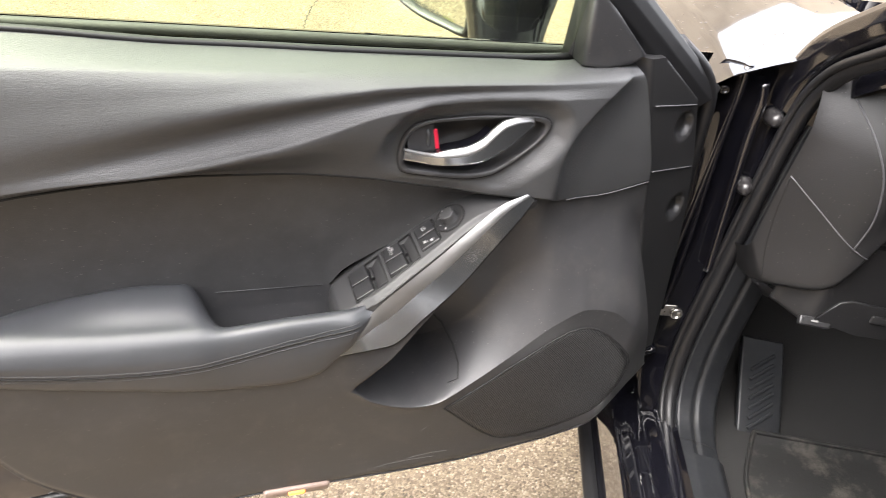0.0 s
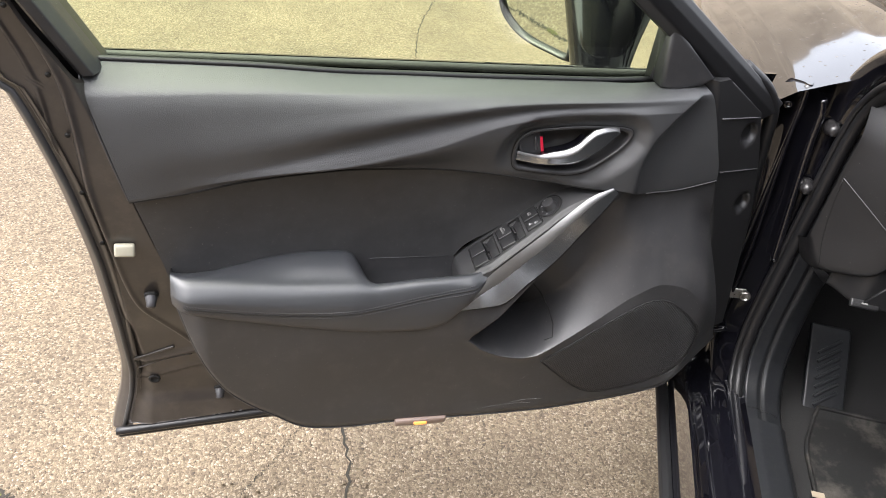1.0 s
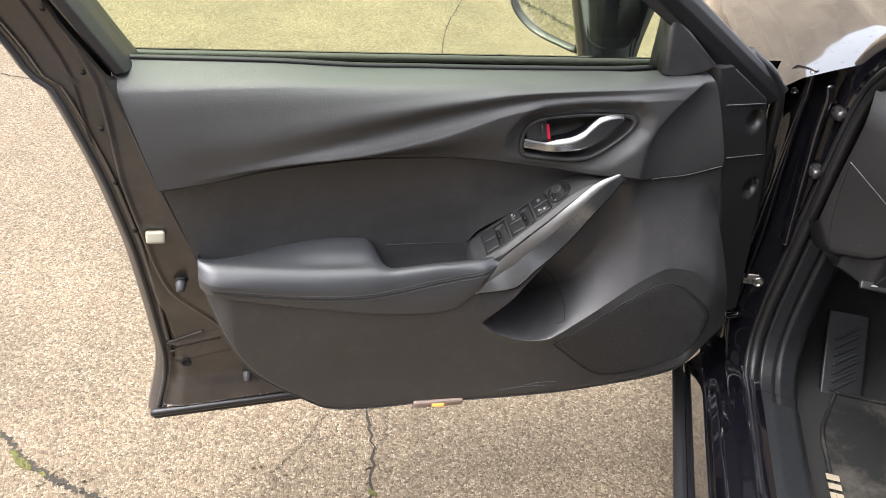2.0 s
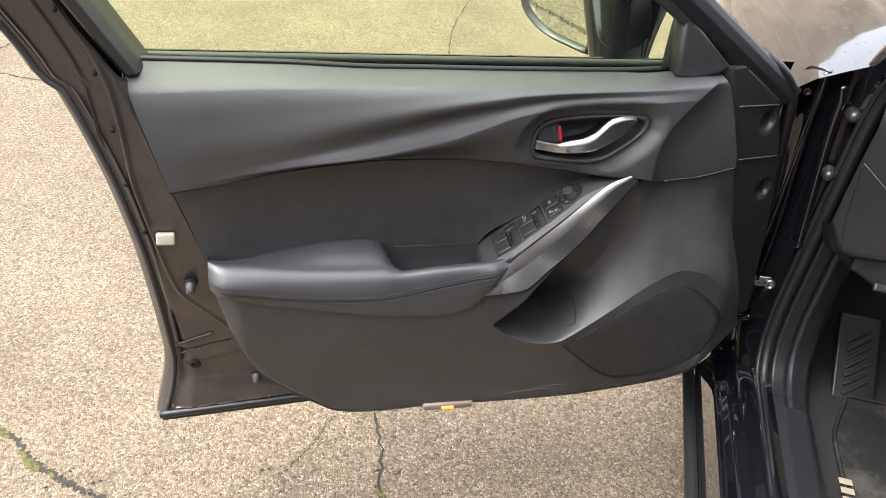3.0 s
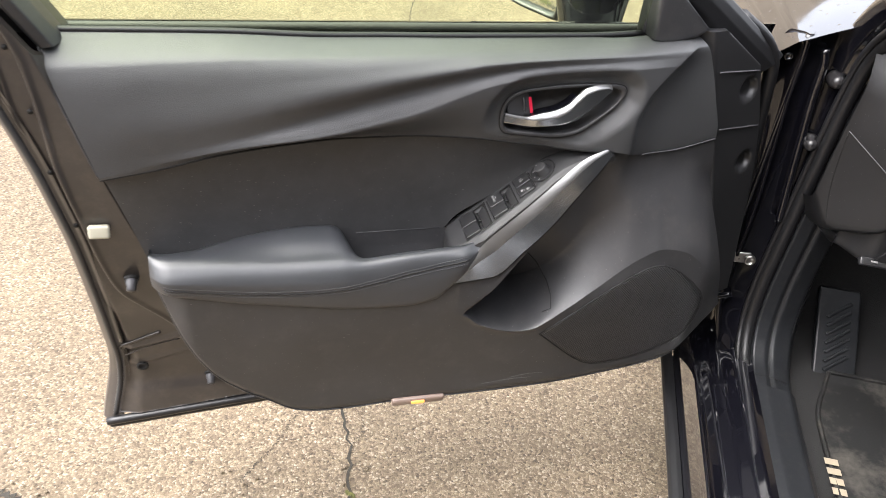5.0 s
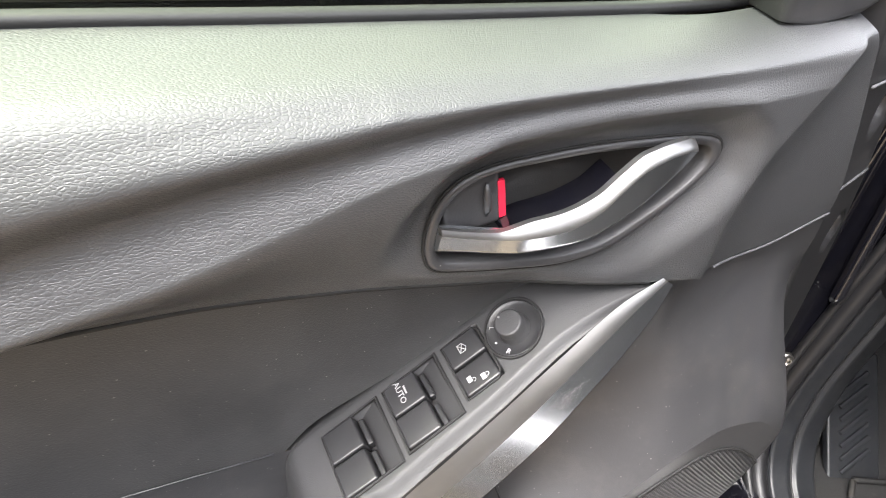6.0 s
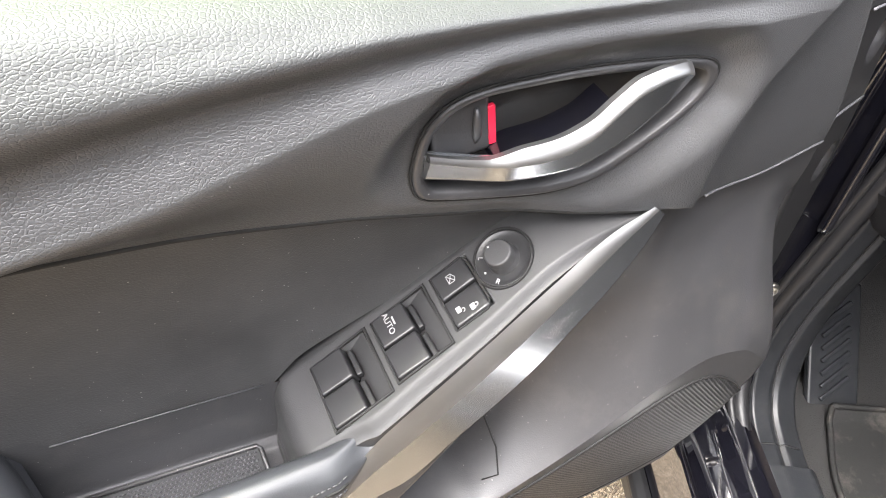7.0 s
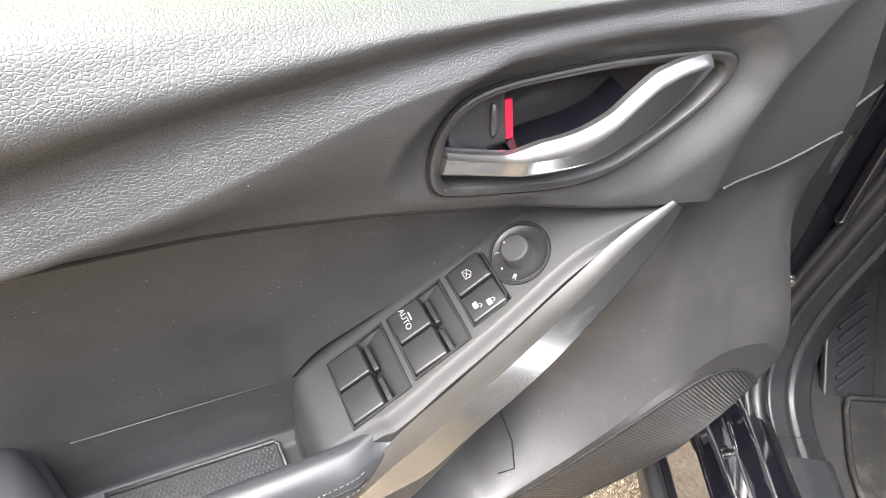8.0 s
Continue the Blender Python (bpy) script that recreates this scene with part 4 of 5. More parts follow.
def padlock(l, a, open_shackle, parent):
    m = on_button(l, a, 0.0028)
    rounded("print_padlock", (0.0042, 0.0032, 0.0003), m, PRINT, parent, bevel=0.0001)
    w = 0.0013
    dx = 0.0018 if open_shackle else 0.0
    ring = [m @ Vector((dx + w * math.cos(q), 0.0022 + w * math.sin(q) * 1.3, 0.0001)) for q in np.linspace(0, math.pi, 9)]
    tube("print_shackle", ring, 0.0003, PRINT, parent, sides=5)


padlock(0.1150, 0.0385, False, lock_b)
padlock(0.1060, 0.0345, True, lock_b)
m = on_button(0.1115, 0.0128, 0.0028)
tube("print_window", [m @ Vector(p) for p in ((-0.003, -0.0025, 0), (0.003, -0.0025, 0), (0.003, 0.0015, 0), (0.0005, 0.003, 0), (-0.003, 0.001, 0))], 0.0003, PRINT, lock_a, sides=5, closed=True)
tube("print_cross", [m @ Vector((-0.0025, -0.002, 0)), m @ Vector((0.0026, 0.002, 0))], 0.0003, PRINT, lock_a, sides=5)
tube("print_cross", [m @ Vector((0.0025, -0.002, 0)), m @ Vector((-0.0026, 0.0012, 0))], 0.0003, PRINT, lock_a, sides=5)

# wear on the strip and panels
def flecks(name, points, size, parent, label):
    bm = bmesh.new()
    rnd = random.Random(len(points) + int(1e5 * size))
    for p in points:
        m = Matrix.Translation(p) @ Euler((rnd.random() * 3, rnd.random() * 3, rnd.random() * 3)).to_matrix().to_4x4()
        bmesh.ops.create_cube(bm, size=1, matrix=m @ Matrix.Diagonal((size * rnd.uniform(0.5, 3.0), size * 0.6, size * 0.6, 1)))
    return tagged(part(name, bm, SCUFF, parent, label), kind="stuff")


rnd = random.Random(5)
flecks("scuff_marks", [strip_point(rnd.gauss(0.72, 0.025), min(0.98, max(0.36, rnd.gauss(0.70, 0.12)))) for _ in range(260)] +
       [strip_point(rnd.uniform(0.2, 0.95), rnd.uniform(0.35, 1.0)) for _ in range(40)], 0.00028, strip, "pale scuffs on the strip")
flecks("scuff_marks", [(x, upper_y(x, z) - 0.0002, z) for x, z in [(rnd.gauss(-0.088, 0.010), rnd.gauss(0.918, 0.006)) for _ in range(70)]], 0.0003, upper, "faint pale scuff")
flecks("lint", [(lerp(-0.40, 0.10, a), insert_panel((lerp(-0.40, 0.10, a) + 0.49) / 0.69, b)[1] - 0.0003, insert_panel((lerp(-0.40, 0.10, a) + 0.49) / 0.69, b)[2]) for a, b in [(rnd.random(), rnd.uniform(0.05, 0.8)) for _ in range(420)]], 0.00022, door, "lint and dust on the insert")
for x0, z0, x1, z1 in ((0.04, 0.385, 0.13, 0.392), (0.09, 0.396, 0.15, 0.401), (0.26, 0.392, 0.33, 0.402), (0.10, 0.46, 0.13, 0.49), (0.30, 0.575, 0.312, 0.55)):
    tube("scratch", [(lerp(x0, x1, t), lower_y(lerp(x0, x1, t), lerp(z0, z1, t)) - 0.0001, lerp(z0, z1, t) + 0.003 * math.sin(3 * t)) for t in np.linspace(0, 1, 12)], 0.00022, SCUFF, lower, sides=4)

# steel shell behind the trim
shell_y = curve((0.25, -0.012), (0.30, -0.003), (0.36, 0.005), (0.50, -0.026), (0.63, -0.056), (0.74, -0.079), (0.83, -0.088), (0.92, -0.090), (1.0, -0.088), (1.1, -0.106), (1.4, -0.18))
rear_edge = curve((0.26, -0.617), (0.30, -0.607), (0.36, -0.592), (0.43, -0.584), (0.53, -0.582), (0.68, -0.584), (0.80, -0.597), (0.90, -0.620), (0.955, -0.638), (0.972, -0.646), (0.984, -0.664), (1.0, -0.670), (1.05, -0.692), (1.4, -0.85))


shell_x = curve((0.27, -0.20), (0.40, -0.28), (0.50, -0.385), (0.60, -0.430), (0.66, -0.455), (0.83, -0.498), (0.95, -0.53), (1.0, -0.562), (1.1, -0.612), (1.4, -0.75))


bead_x = curve((0.43, -0.42), (0.485, -0.451), (0.56, -0.499), (0.609, -0.527), (0.653, -0.537), (0.733, -0.546), (0.787, -0.553), (0.849, -0.560), (0.915, -0.562), (0.975, -0.568), (1.038, -0.586), (1.088, -0.604), (1.4, -0.75))


def shell_inner(u, v):
    z0 = lerp(0.272, 1.40, v)
    x0 = rear_edge(z0) + 0.030 - 0.012 * min(v * 1.5, 1)
    x1 = shell_x(z0)
    x = lerp(x0, x1, u)
    z = max(z0, 0.272 + (x + 0.616) * 0.10 + 0.012)
    y = shell_y(z) + 0.010 * step(0.10, 0.0, u)
    edge = x - bead_x(z)
    y -= 0.0035 * math.exp(-((edge - 0.003) / 0.004) ** 2) * step(0.40, 0.50, z)
    y += 0.012 * step(0.001, -0.006, edge) * step(0.55, 0.72, z) + 0.004 * step(0.001, -0.006, edge) * step(0.40, 0.5, z)
    y -= 0.003 * math.exp(-((edge + 0.030) / 0.0025) ** 2) * step(0.70, 0.80, z)
    if z > 0.81:
        y += 0.055 * step(-0.002, 0.010, x - lerp(-0.507, -0.553, min((z - 0.825) / 0.168, 1.0)))
    elif z > 0.64:
        y += 0.055 * step(-0.002, 0.010, x - lerp(-0.466, -0.507, (z - 0.66) / 0.165)) * step(0.64, 0.67, z)
    hollow = step(0.33, 0.36, z) * step(0.60, 0.52, z) * step(-0.565, -0.55, x)
    y += 0.007 * hollow
    y -= 0.006 * math.exp(-((z - 0.470 - (x + 0.47) * 0.3) / 0.006) ** 2)
    y -= 0.003 * math.exp(-((z - 0.425 - (x + 0.47) * 0.35) / 0.004) ** 2)
    return x, y, z


shell = sheet("door_shell", shell_inner, 120, 240, DUSTY_PAINT, door, "dusty black pressed-steel inner shell")


def flange(u, v):
    z = lerp(0.262, 1.40, u)
    x = rear_edge(z)
    y = shell_y(z)
    prof = [(0.034, 0.012), (0.026, 0.018), (0.016, 0.020), (0.008, 0.026), (0.0, 0.034), (-0.003, 0.05)]
    k = v * (len(prof) - 1)
    i = min(int(k), len(prof) - 2)
    a, b = prof[i], prof[i + 1]
    return x + lerp(a[0], b[0], k - i), y + lerp(a[1], b[1], k - i), z


sheet("rear_flange", flange, 90, 20, DUSTY_PAINT, shell, "folded rear edge of the door", back=(0, 0.02, 0))
tube("edge_seal", [(rear_edge(z) + 0.020, shell_y(z) + 0.010, z) for z in np.linspace(0.285, 1.39, 90)], 0.0045, RUBBER, door, "black rubber edge seal")
tube("edge_seal", [(x, shell_y(0.28) + 0.004, 0.2745 + (x + 0.616) * 0.10) for x in np.linspace(-0.605, -0.22, 30)], 0.0075, DARK_RUBBER, door, "black rubber edge seal")
tube("edge_lip", [(x, shell_y(0.27) + 0.012, 0.261 + (x + 0.616) * 0.10) for x in np.linspace(-0.602, -0.22, 30)], 0.0070, DARK_RUBBER, door, "dark lower lip")
skin_y = curve((0.26, 0.060), (0.4, 0.085), (0.6, 0.085), (0.8, 0.062), (0.99, 0.014))


def outer_skin(u, v):
    z = lerp(0.262, 0.99, v)
    x = lerp(rear_edge(z), 0.47 + 0.06 * (0.99 - z), u)
    y = skin_y(z)
    return x, lerp(y, shell_y(z) + 0.04, step(0.06, 0.0, u)), z


sheet("outer_skin", outer_skin, 40, 30, PAINT, door, "glossy black outer skin", back=(0, -0.004, 0))


def on_shell(pts, n, lift=0.001):
    return [(p.x, shell_y(p.z) + 0.004 - lift, p.z) for p in spline([(x, 0, z) for x, z in pts], n)]


tube("pressed_bead", on_shell([(-0.556, 0.452), (-0.535, 0.463), (-0.488, 0.486)], 12, -0.0055), 0.0026, DUSTY_PAINT, shell, "raised bead in the steel")
tube("pressed_bead", on_shell([(-0.553, 0.425), (-0.50, 0.450), (-0.462, 0.462)], 12, -0.0045), 0.0014, DUSTY_PAINT, shell, "raised bead in the steel")
tube("pressed_bead", on_shell([(-0.475, 0.398), (-0.44, 0.412), (-0.405, 0.424)], 12, -0.0045), 0.0014, DUSTY_PAINT, shell, "raised bead in the steel")
tube("trim_rim", [(x, lower_y(x, trim_low(x) + 0.001) - 0.0005, trim_low(x)) for x in np.linspace(-0.464, 0.44, 120)], 0.0016, HARD_PLASTIC, lower, sides=6)
tube("trim_rim", [(lerp(-0.5525, -0.5075, t), upper_y(lerp(-0.5525, -0.5075, t), lerp(0.985, 0.828, t)) + 0.001, lerp(0.985, 0.828, t)) for t in np.linspace(0, 1, 30)], 0.0014, HARD_PLASTIC, upper, sides=6)


def bump_stop(x, y, z):
    b = turned("bump_stop", [(0.0085, 0.0), (0.0085, 0.010), (0.0070, 0.013), (0.0070, 0.020), (0.003, 0.022)], frame_of((x, y, z), (1, 0, 0), (0.05, -0.86, -0.5)), GREY_PLASTIC, door, "small rubber bump stop", sides=16)
    turned("collar", [(0.011, 0.0), (0.010, 0.004), (0.007, 0.005)], frame_of((x, y, z), (1, 0, 0), (0.05, -0.86, -0.5)), GAP, b, sides=16)


bump_stop(-0.503, -0.060, 0.637)
bump_stop(-0.421, 0.003, 0.368)
clip = turned("trim_clip", [(0.010, 0), (0.010, 0.002), (0.006, 0.003), (0.005, 0.001), (0.0005, 0.001)], frame_of((-0.529, 0.004, 0.397), (1, 0, 0), (0, -1, -0.1)), GAP, door, "black trim clip", sides=12)
rounded("latch_plug", (0.027, 0.010, 0.019), pose(-0.525, -0.087, 0.738, -12, 4, 4), CREAM, door, "cream plastic plug", bevel=0.004)
for z in (0.737, 0.825, 0.910, 0.989, 1.074):
    turned("drain_hole", [(0.0035, 0.0), (0.0035, 0.001)], frame_of((bead_x(z) - 0.010, shell_y(z) + 0.0115, z), (1, 0, 0), (-0.2, -1, 0)), GAP, shell, sides=10)

# front end of the door, towards the hinges
front_edge = curve((0.36, 0.55), (0.45, 0.535), (0.60, 0.520), (0.75, 0.498), (0.83, 0.480), (0.93, 0.447), (1.0, 0.425))


def hinge_face(u, v):
    z = lerp(0.50, 1.0, v)
    start = 0.346 + 0.31 * (0.945 - z)
    x = lerp(start - 0.035, front_edge(z), u)
    z = min(z, 0.940 + (0.44 - x) / 1.476)
    y = -0.056 + 0.36 * max(x - start, 0.0) + 0.6 * max(start - x - 0.004, 0.0) + 0.003 * math.sin(11 * (z - 0.37))
    for cx, cz, r in ((0.430, 0.902, 0.019), (0.465, 0.775, 0.018)):
        d = math.hypot(x - cx, z - cz)
        y += 0.012 * step(r * 1.15, r * 0.55, d)
    return x, y, z


hinge_side = sheet("hinge_side_panel", hinge_face, 70, 120, BUTTON, door, "plain black panel on the hinge side", back=(0, 0.06, 0))
for z0 in (0.929, 0.836):
    tube("panel_groove", [(x, -0.0572 + 0.36 * (x - 0.346 - 0.31 * (0.945 - z0)) + 0.003 * math.sin(11 * (z0 - 0.37)), z0 + 0.012 * (front_edge(z0) - x) / 0.1) for x in np.linspace(0.348 + 0.31 * (0.945 - z0), front_edge(z0) - 0.004, 8)], 0.0012, GREY_PLASTIC, hinge_side, sides=6)

# window, its frame and the corner sail
def glass_pane(u, v):
    z = lerp(0.93, 1.36, v)
    x = lerp(lerp(-0.535, -0.64, v), min(0.240, 0.437 - (z - 0.938) * 1.476), u)
    return x, -0.018 - 0.28 * (z - 0.98) ** 1.0 if z > 0.98 else -0.018, z


pane = sheet("window_glass", glass_pane, 20, 16, TINTED, door, "green-tinted side window", back=(0, 0.004, 0))
tube("belt_seal", [(x, belt_y(x) + 0.003, belt_z(x) + 0.0005) for x in np.linspace(-0.545, 0.235, 50)], 0.0050, DARK_RUBBER, door, "black belt-line seal", flat=0.9)
tube("belt_seal", [(x, 0.004, 0.985) for x in np.linspace(-0.6, 0.25, 50)], 0.0060, RUBBER, door, "black outer belt seal")


def lean(z):
    return -0.30 * (z - 0.99)


def rear_pillar(u, v):
    z = lerp(0.984, 1.40, u)
    mid = -0.548 - 0.46 * (z - 0.99)
    prof = [(0.020, -0.018), (0.020, -0.045), (0.012, -0.066), (0.0, -0.070), (-0.008, -0.060), (-0.012, -0.030), (-0.022, -0.020), (-0.05, -0.02)]
    k = v * (len(prof) - 1)
    i = min(int(k), len(prof) - 2)
    a, b = prof[i], prof[i + 1]
    return mid + lerp(a[0], b[0], k - i), lerp(a[1], b[1], k - i) + lean(z), z


sheet("rear_window_frame", rear_pillar, 40, 48, HARD_PLASTIC, door, "dull black rear window frame", back=(0, 0.02, 0))


def front_pillar(u, v):
    z = lerp(0.938, 1.40, u)
    x = lerp(0.482, -0.20, u)
    prof = [(-0.042, -0.018), (-0.042, -0.026), (-0.028, -0.032), (-0.010, -0.029), (0.004, -0.022), (0.013, -0.014), (0.016, 0.004)]
    k = v * (len(prof) - 1)
    i = min(int(k), len(prof) - 2)
    a, b = prof[i], prof[i + 1]
    return x + lerp(a[0], b[0], k - i), lerp(a[1], b[1], k - i) + lean(z) * 0.9, z + (lerp(a[0], b[0], k - i)) * 0.5


sheet("front_window_frame", front_pillar, 50, 40, DARK_RUBBER, door, "black front window frame", back=(0, 0.02, 0))
sail = outline_fill("corner_sail", [(0.234, 0.988), (0.225, 1.072), (0.232, 1.078), (0.318, 1.004), (0.300, 0.992), (0.262, 0.984)], 0.03, Matrix(((1, 0, 0, 0), (0, 0, -1, -0.056), (0, 1, 0, 0), (0, 0, 0, 1))), HARD_PLASTIC, door, "black triangular mirror sail", bevel=0.006)
outline_fill("sail_backing", [(0.230, 0.985), (0.230, 1.11), (0.245, 1.11), (0.388, 0.992), (0.380, 0.985)], 0.02, Matrix(((1, 0, 0, 0), (0, 0, -1, -0.026), (0, 1, 0, 0), (0, 0, 0, 1))), HARD_PLASTIC, door, "black frame corner", bevel=0.002)

tube("front_edge_seal", spline([(0.40, 0.002, 1.005), (0.455, 0.0, 0.968), (0.478, 0.0, 0.935), (0.490, 0.004, 0.88), (0.505, 0.010, 0.80), (0.525, 0.015, 0.70), (0.545, 0.018, 0.55), (0.56, 0.02, 0.42)], 40), 0.014, DARK_RUBBER, door, "black front edge seal", flat=0.8)

# door mirror, outside the glass
mirror = new("door_mirror")
mirror.parent = door
tagged(mirror, "black door mirror seen through the glass")
MIRROR_X, MIRROR_N = Vector((0.6, -0.8, 0)), Vector((-0.8, -0.6, 0))
MIRROR_AT = Vector((0.107, 0.186, 1.035))


def on_mirror(a, z, back=0.0):
    """A place a metres along the mirror's width and back metres behind its glass."""
    return MIRROR_AT + MIRROR_X * a - MIRROR_N * (back - 0.25 * (z - 1.035)) + Vector((0, 0, z - 1.035))


FACE = smooth_loop([(-0.078, 1.02), (-0.072, 0.993), (-0.058, 0.975), (-0.035, 0.960), (-0.005, 0.951), (0.035, 0.947), (0.066, 0.945), (0.076, 0.952), (0.080, 0.99), (0.082, 1.05), (0.078, 1.10), (0.06, 1.122), (-0.02, 1.125), (-0.065, 1.10), (-0.078, 1.06)], 72)


def face_loop(s, back, shift=0.0):
    return [on_mirror(a * s + shift, 1.035 + (z - 1.035) * s, back) for a, z in FACE]


ring_sheet("housing", [face_loop(0.90, 0.004), face_loop(0.91, -0.004), face_loop(0.96, -0.006), face_loop(1.0, 0.0), face_loop(1.02, 0.02), face_loop(0.98, 0.06), face_loop(0.86, 0.10, 0.012), face_loop(0.62, 0.128, 0.02), face_loop(0.2, 0.138, 0.02)], SATIN_BLACK, mirror, "glossy black mirror housing")
bm = bmesh.new()
f = bm.faces.new([bm.verts.new(p) for p in face_loop(0.905, 0.003)])
f.normal_update()
if f.normal.dot(MIRROR_N) < 0:
    f.normal_flip()
part("mirror_pane", bm, MIRROR, mirror, "silvered mirror glass", smooth=False)


def foot(u, v):
    """The arm that carries the mirror, from its housing down to the door skin."""
    q = 2 * math.pi * v
    z = lerp(0.945, 1.09, u)
    x0, x1 = lerp(0.150, 0.118, u), lerp(0.245, 0.295, u ** 1.5)
    y0, y1 = lerp(0.045, 0.075, u), lerp(0.105, 0.16, u)
    return (x0 + x1) / 2 + (x1 - x0) / 2 * math.cos(q), (y0 + y1) / 2 + (y1 - y0) / 2 * math.sin(q), z


sheet("mirror_arm", foot, 16, 32, PAINT, mirror, "dark mirror arm", back=None)
rounded("mirror_base", (0.12, 0.05, 0.02), pose(0.205, 0.045, 0.940, 0, 2, 0), DARK_RUBBER, mirror, "rubber base gasket", bevel=0.006)

# ---- the car beside it ----
CAR_O, CAR_F, CAR_R = Vector((0.485, 0.011, 0)), Vector((0.405, 0.914, 0)), Vector((0.914, -0.405, 0))


def C(u, v, z):
    """A place on the car: u metres ahead of the hinge line, v metres in from the sill's outer edge."""
    return CAR_O + CAR_F * u + CAR_R * v + Vector((0, 0, z))


car = thing("car", "glossy black saloon car body at the door opening", "car")


def sweep(name, profile, path, mat, label="", parent=None, cap=None):
    """Carry a list of (v, z) profile points along u values."""
    us = path
    return sheet(name, lambda a, b: along(profile, us, a, b), len(us) * 3, (len(profile) - 1) * 4, mat, parent or car, label, back=cap)


def along(profile, us, a, b):
    k = b * (len(profile) - 1)
    i = min(int(k), len(profile) - 2)
    v, z = (lerp(p, q, k - i) for p, q in zip(profile[i], profile[i + 1]))
    return C(lerp(us[0], us[-1], a), v, z)


SILL = [(0.0165, 0.266), (0.0185, 0.275), (0.0345, 0.338), (0.036, 0.343), (0.039, 0.344), (0.042, 0.343), (0.045, 0.337), (0.050, 0.333), (0.070, 0.331), (0.098, 0.339), (0.115, 0.352), (0.135, 0.356), (0.15, 0.352)]
sweep("sill", SILL, [0.06, -0.3, -0.8, -1.3, -1.9], SILL_PAINT, "glossy black door sill")
sweep("sill_cover", [(0.06, 0.14), (0.03, 0.18), (0.004, 0.243), (-0.004, 0.264), (-0.005, 0.271), (-0.001, 0.276), (0.010, 0.279), (0.018, 0.277)], [0.04, -0.3, -0.8, -1.3, -1.9], DARK_RUBBER, "matt black sill cover")


PILLAR_U = curve((0, 0.20), (0.25, 0.085), (0.38, 0.060), (0.46, 0.048), (0.54, 0.034), (0.585, 0.022), (0.605, 0.012), (0.635, 0.012), (0.66, 0.024), (0.74, 0.032), (0.87, 0.034), (1, 0.028))
PILLAR_V = curve((0, -0.012), (0.25, -0.004), (0.38, 0.020), (0.46, 0.044), (0.54, 0.058), (0.60, 0.064), (0.66, 0.074), (0.73, 0.090), (0.85, 0.112), (0.93, 0.126), (1, 0.15))


def pillar_v(v):
    return lerp(-0.012, 0.15, v)


def pillar(u, v):
    a, b = PILLAR_U(v), PILLAR_V(v)
    z = lerp(0.30, lerp(0.84, 0.955 + 0.25 * min(max(pillar_v(v), 0.0), 0.16), step(0.22, 0.42, v)), u)
    flare = step(0.46, 0.32, z)
    return C(a - 0.06 * flare * step(0.03, 0.10, b), b + 0.02 * flare - 0.018 * step(0.6, 0.95, z) * step(0.02, 0.06, b), z)


hinge_pillar = sheet("hinge_pillar", pillar, 60, 80, PILLAR_PAINT, car, "glossy black hinge pillar with ridges", back=None)


def bolt(u, v, z, r=0.011):
    b = turned("hinge_bolt", [(r * 1.3, 0), (r * 1.3, 0.006), (r * 1.05, 0.008), (r, 0.018), (r * 0.8, 0.024), (r * 0.45, 0.027), (r * 0.1, 0.028)], frame_of(C(u, v, z), (0, 0, 1), -CAR_F), SATIN_BLACK, car, "painted hinge bolt", sides=18)
    return b


bolt(0.030, 0.113, 0.908)
bolt(0.030, 0.113, 0.795)
tube("panel_fold", spline([C(0.014, 0.046, 0.975), C(0.017, 0.050, 0.93), C(0.019, 0.051, 0.86), C(0.020, 0.052, 0.77), C(0.022, 0.053, 0.66), C(0.022, 0.050, 0.58)], 40), 0.0055, PAINT, car, "folded edge of the pillar panel", sides=10)
tube("panel_fold", spline([C(0.024, 0.080, 0.955), C(0.021, 0.086, 0.93), C(0.021, 0.089, 0.88), C(0.021, 0.097, 0.80), C(0.021, 0.107, 0.71), C(0.021, 0.116, 0.635)], 40), 0.0075, PAINT, car, "folded edge of the pillar panel", sides=10)
grommet = turned("grommet", [(0.007, 0), (0.007, 0.004), (0.005, 0.006), (0.004, 0.003), (0.001, 0.003)], frame_of(C(0.024, 0.030, 0.935), (0, 0, 1), -CAR_F), PAINT, car, "small black grommet", sides=14)
check = new("door_check")
check.parent = car
tagged(check, "steel door check strap with bracket")
rounded("bracket", (0.030, 0.020, 0.005), frame_of(C(0.014, 0.078, 0.548), CAR_R + Vector((0, 0, 0.12)), -CAR_F + Vector((0, 0, 0.3))), METAL, check, "zinc bracket", bevel=0.002)
turned("pivot", [(0.0105, 0), (0.0105, 0.005), (0.008, 0.007), (0.0070, 0.0065), (0.007, 0.004), (0.002, 0.004)], frame_of(C(0.008, 0.090, 0.550), (0, 0, 1), (-CAR_F + Vector((0, 0, 0.5)))), METAL, check, "round pivot", sides=16)
tube("strap", [C(0.015, 0.075, 0.545), C(0.030, 0.040, 0.538), Vector((0.475, 0.02, 0.530))], 0.006, PAINT, check, "black strap", flat=0.5)
hinge = new("door_hinge")
hinge.parent = car
tagged(hinge, "black painted lower door hinge")
tube("hinge_arm", spline([C(0.018, 0.085, 0.46), C(0.020, 0.05, 0.445), C(0.04, 0.018, 0.44), Vector((0.50, 0.035, 0.445))], 12), 0.013, PILLAR_PAINT, hinge, flat=0.6)
turned("hinge_pin", [(0.008, 0), (0.008, 0.06), (0.006, 0.064)], Matrix.Translation(C(0.045, 0.012, 0.425)), METAL, hinge, sides=14)

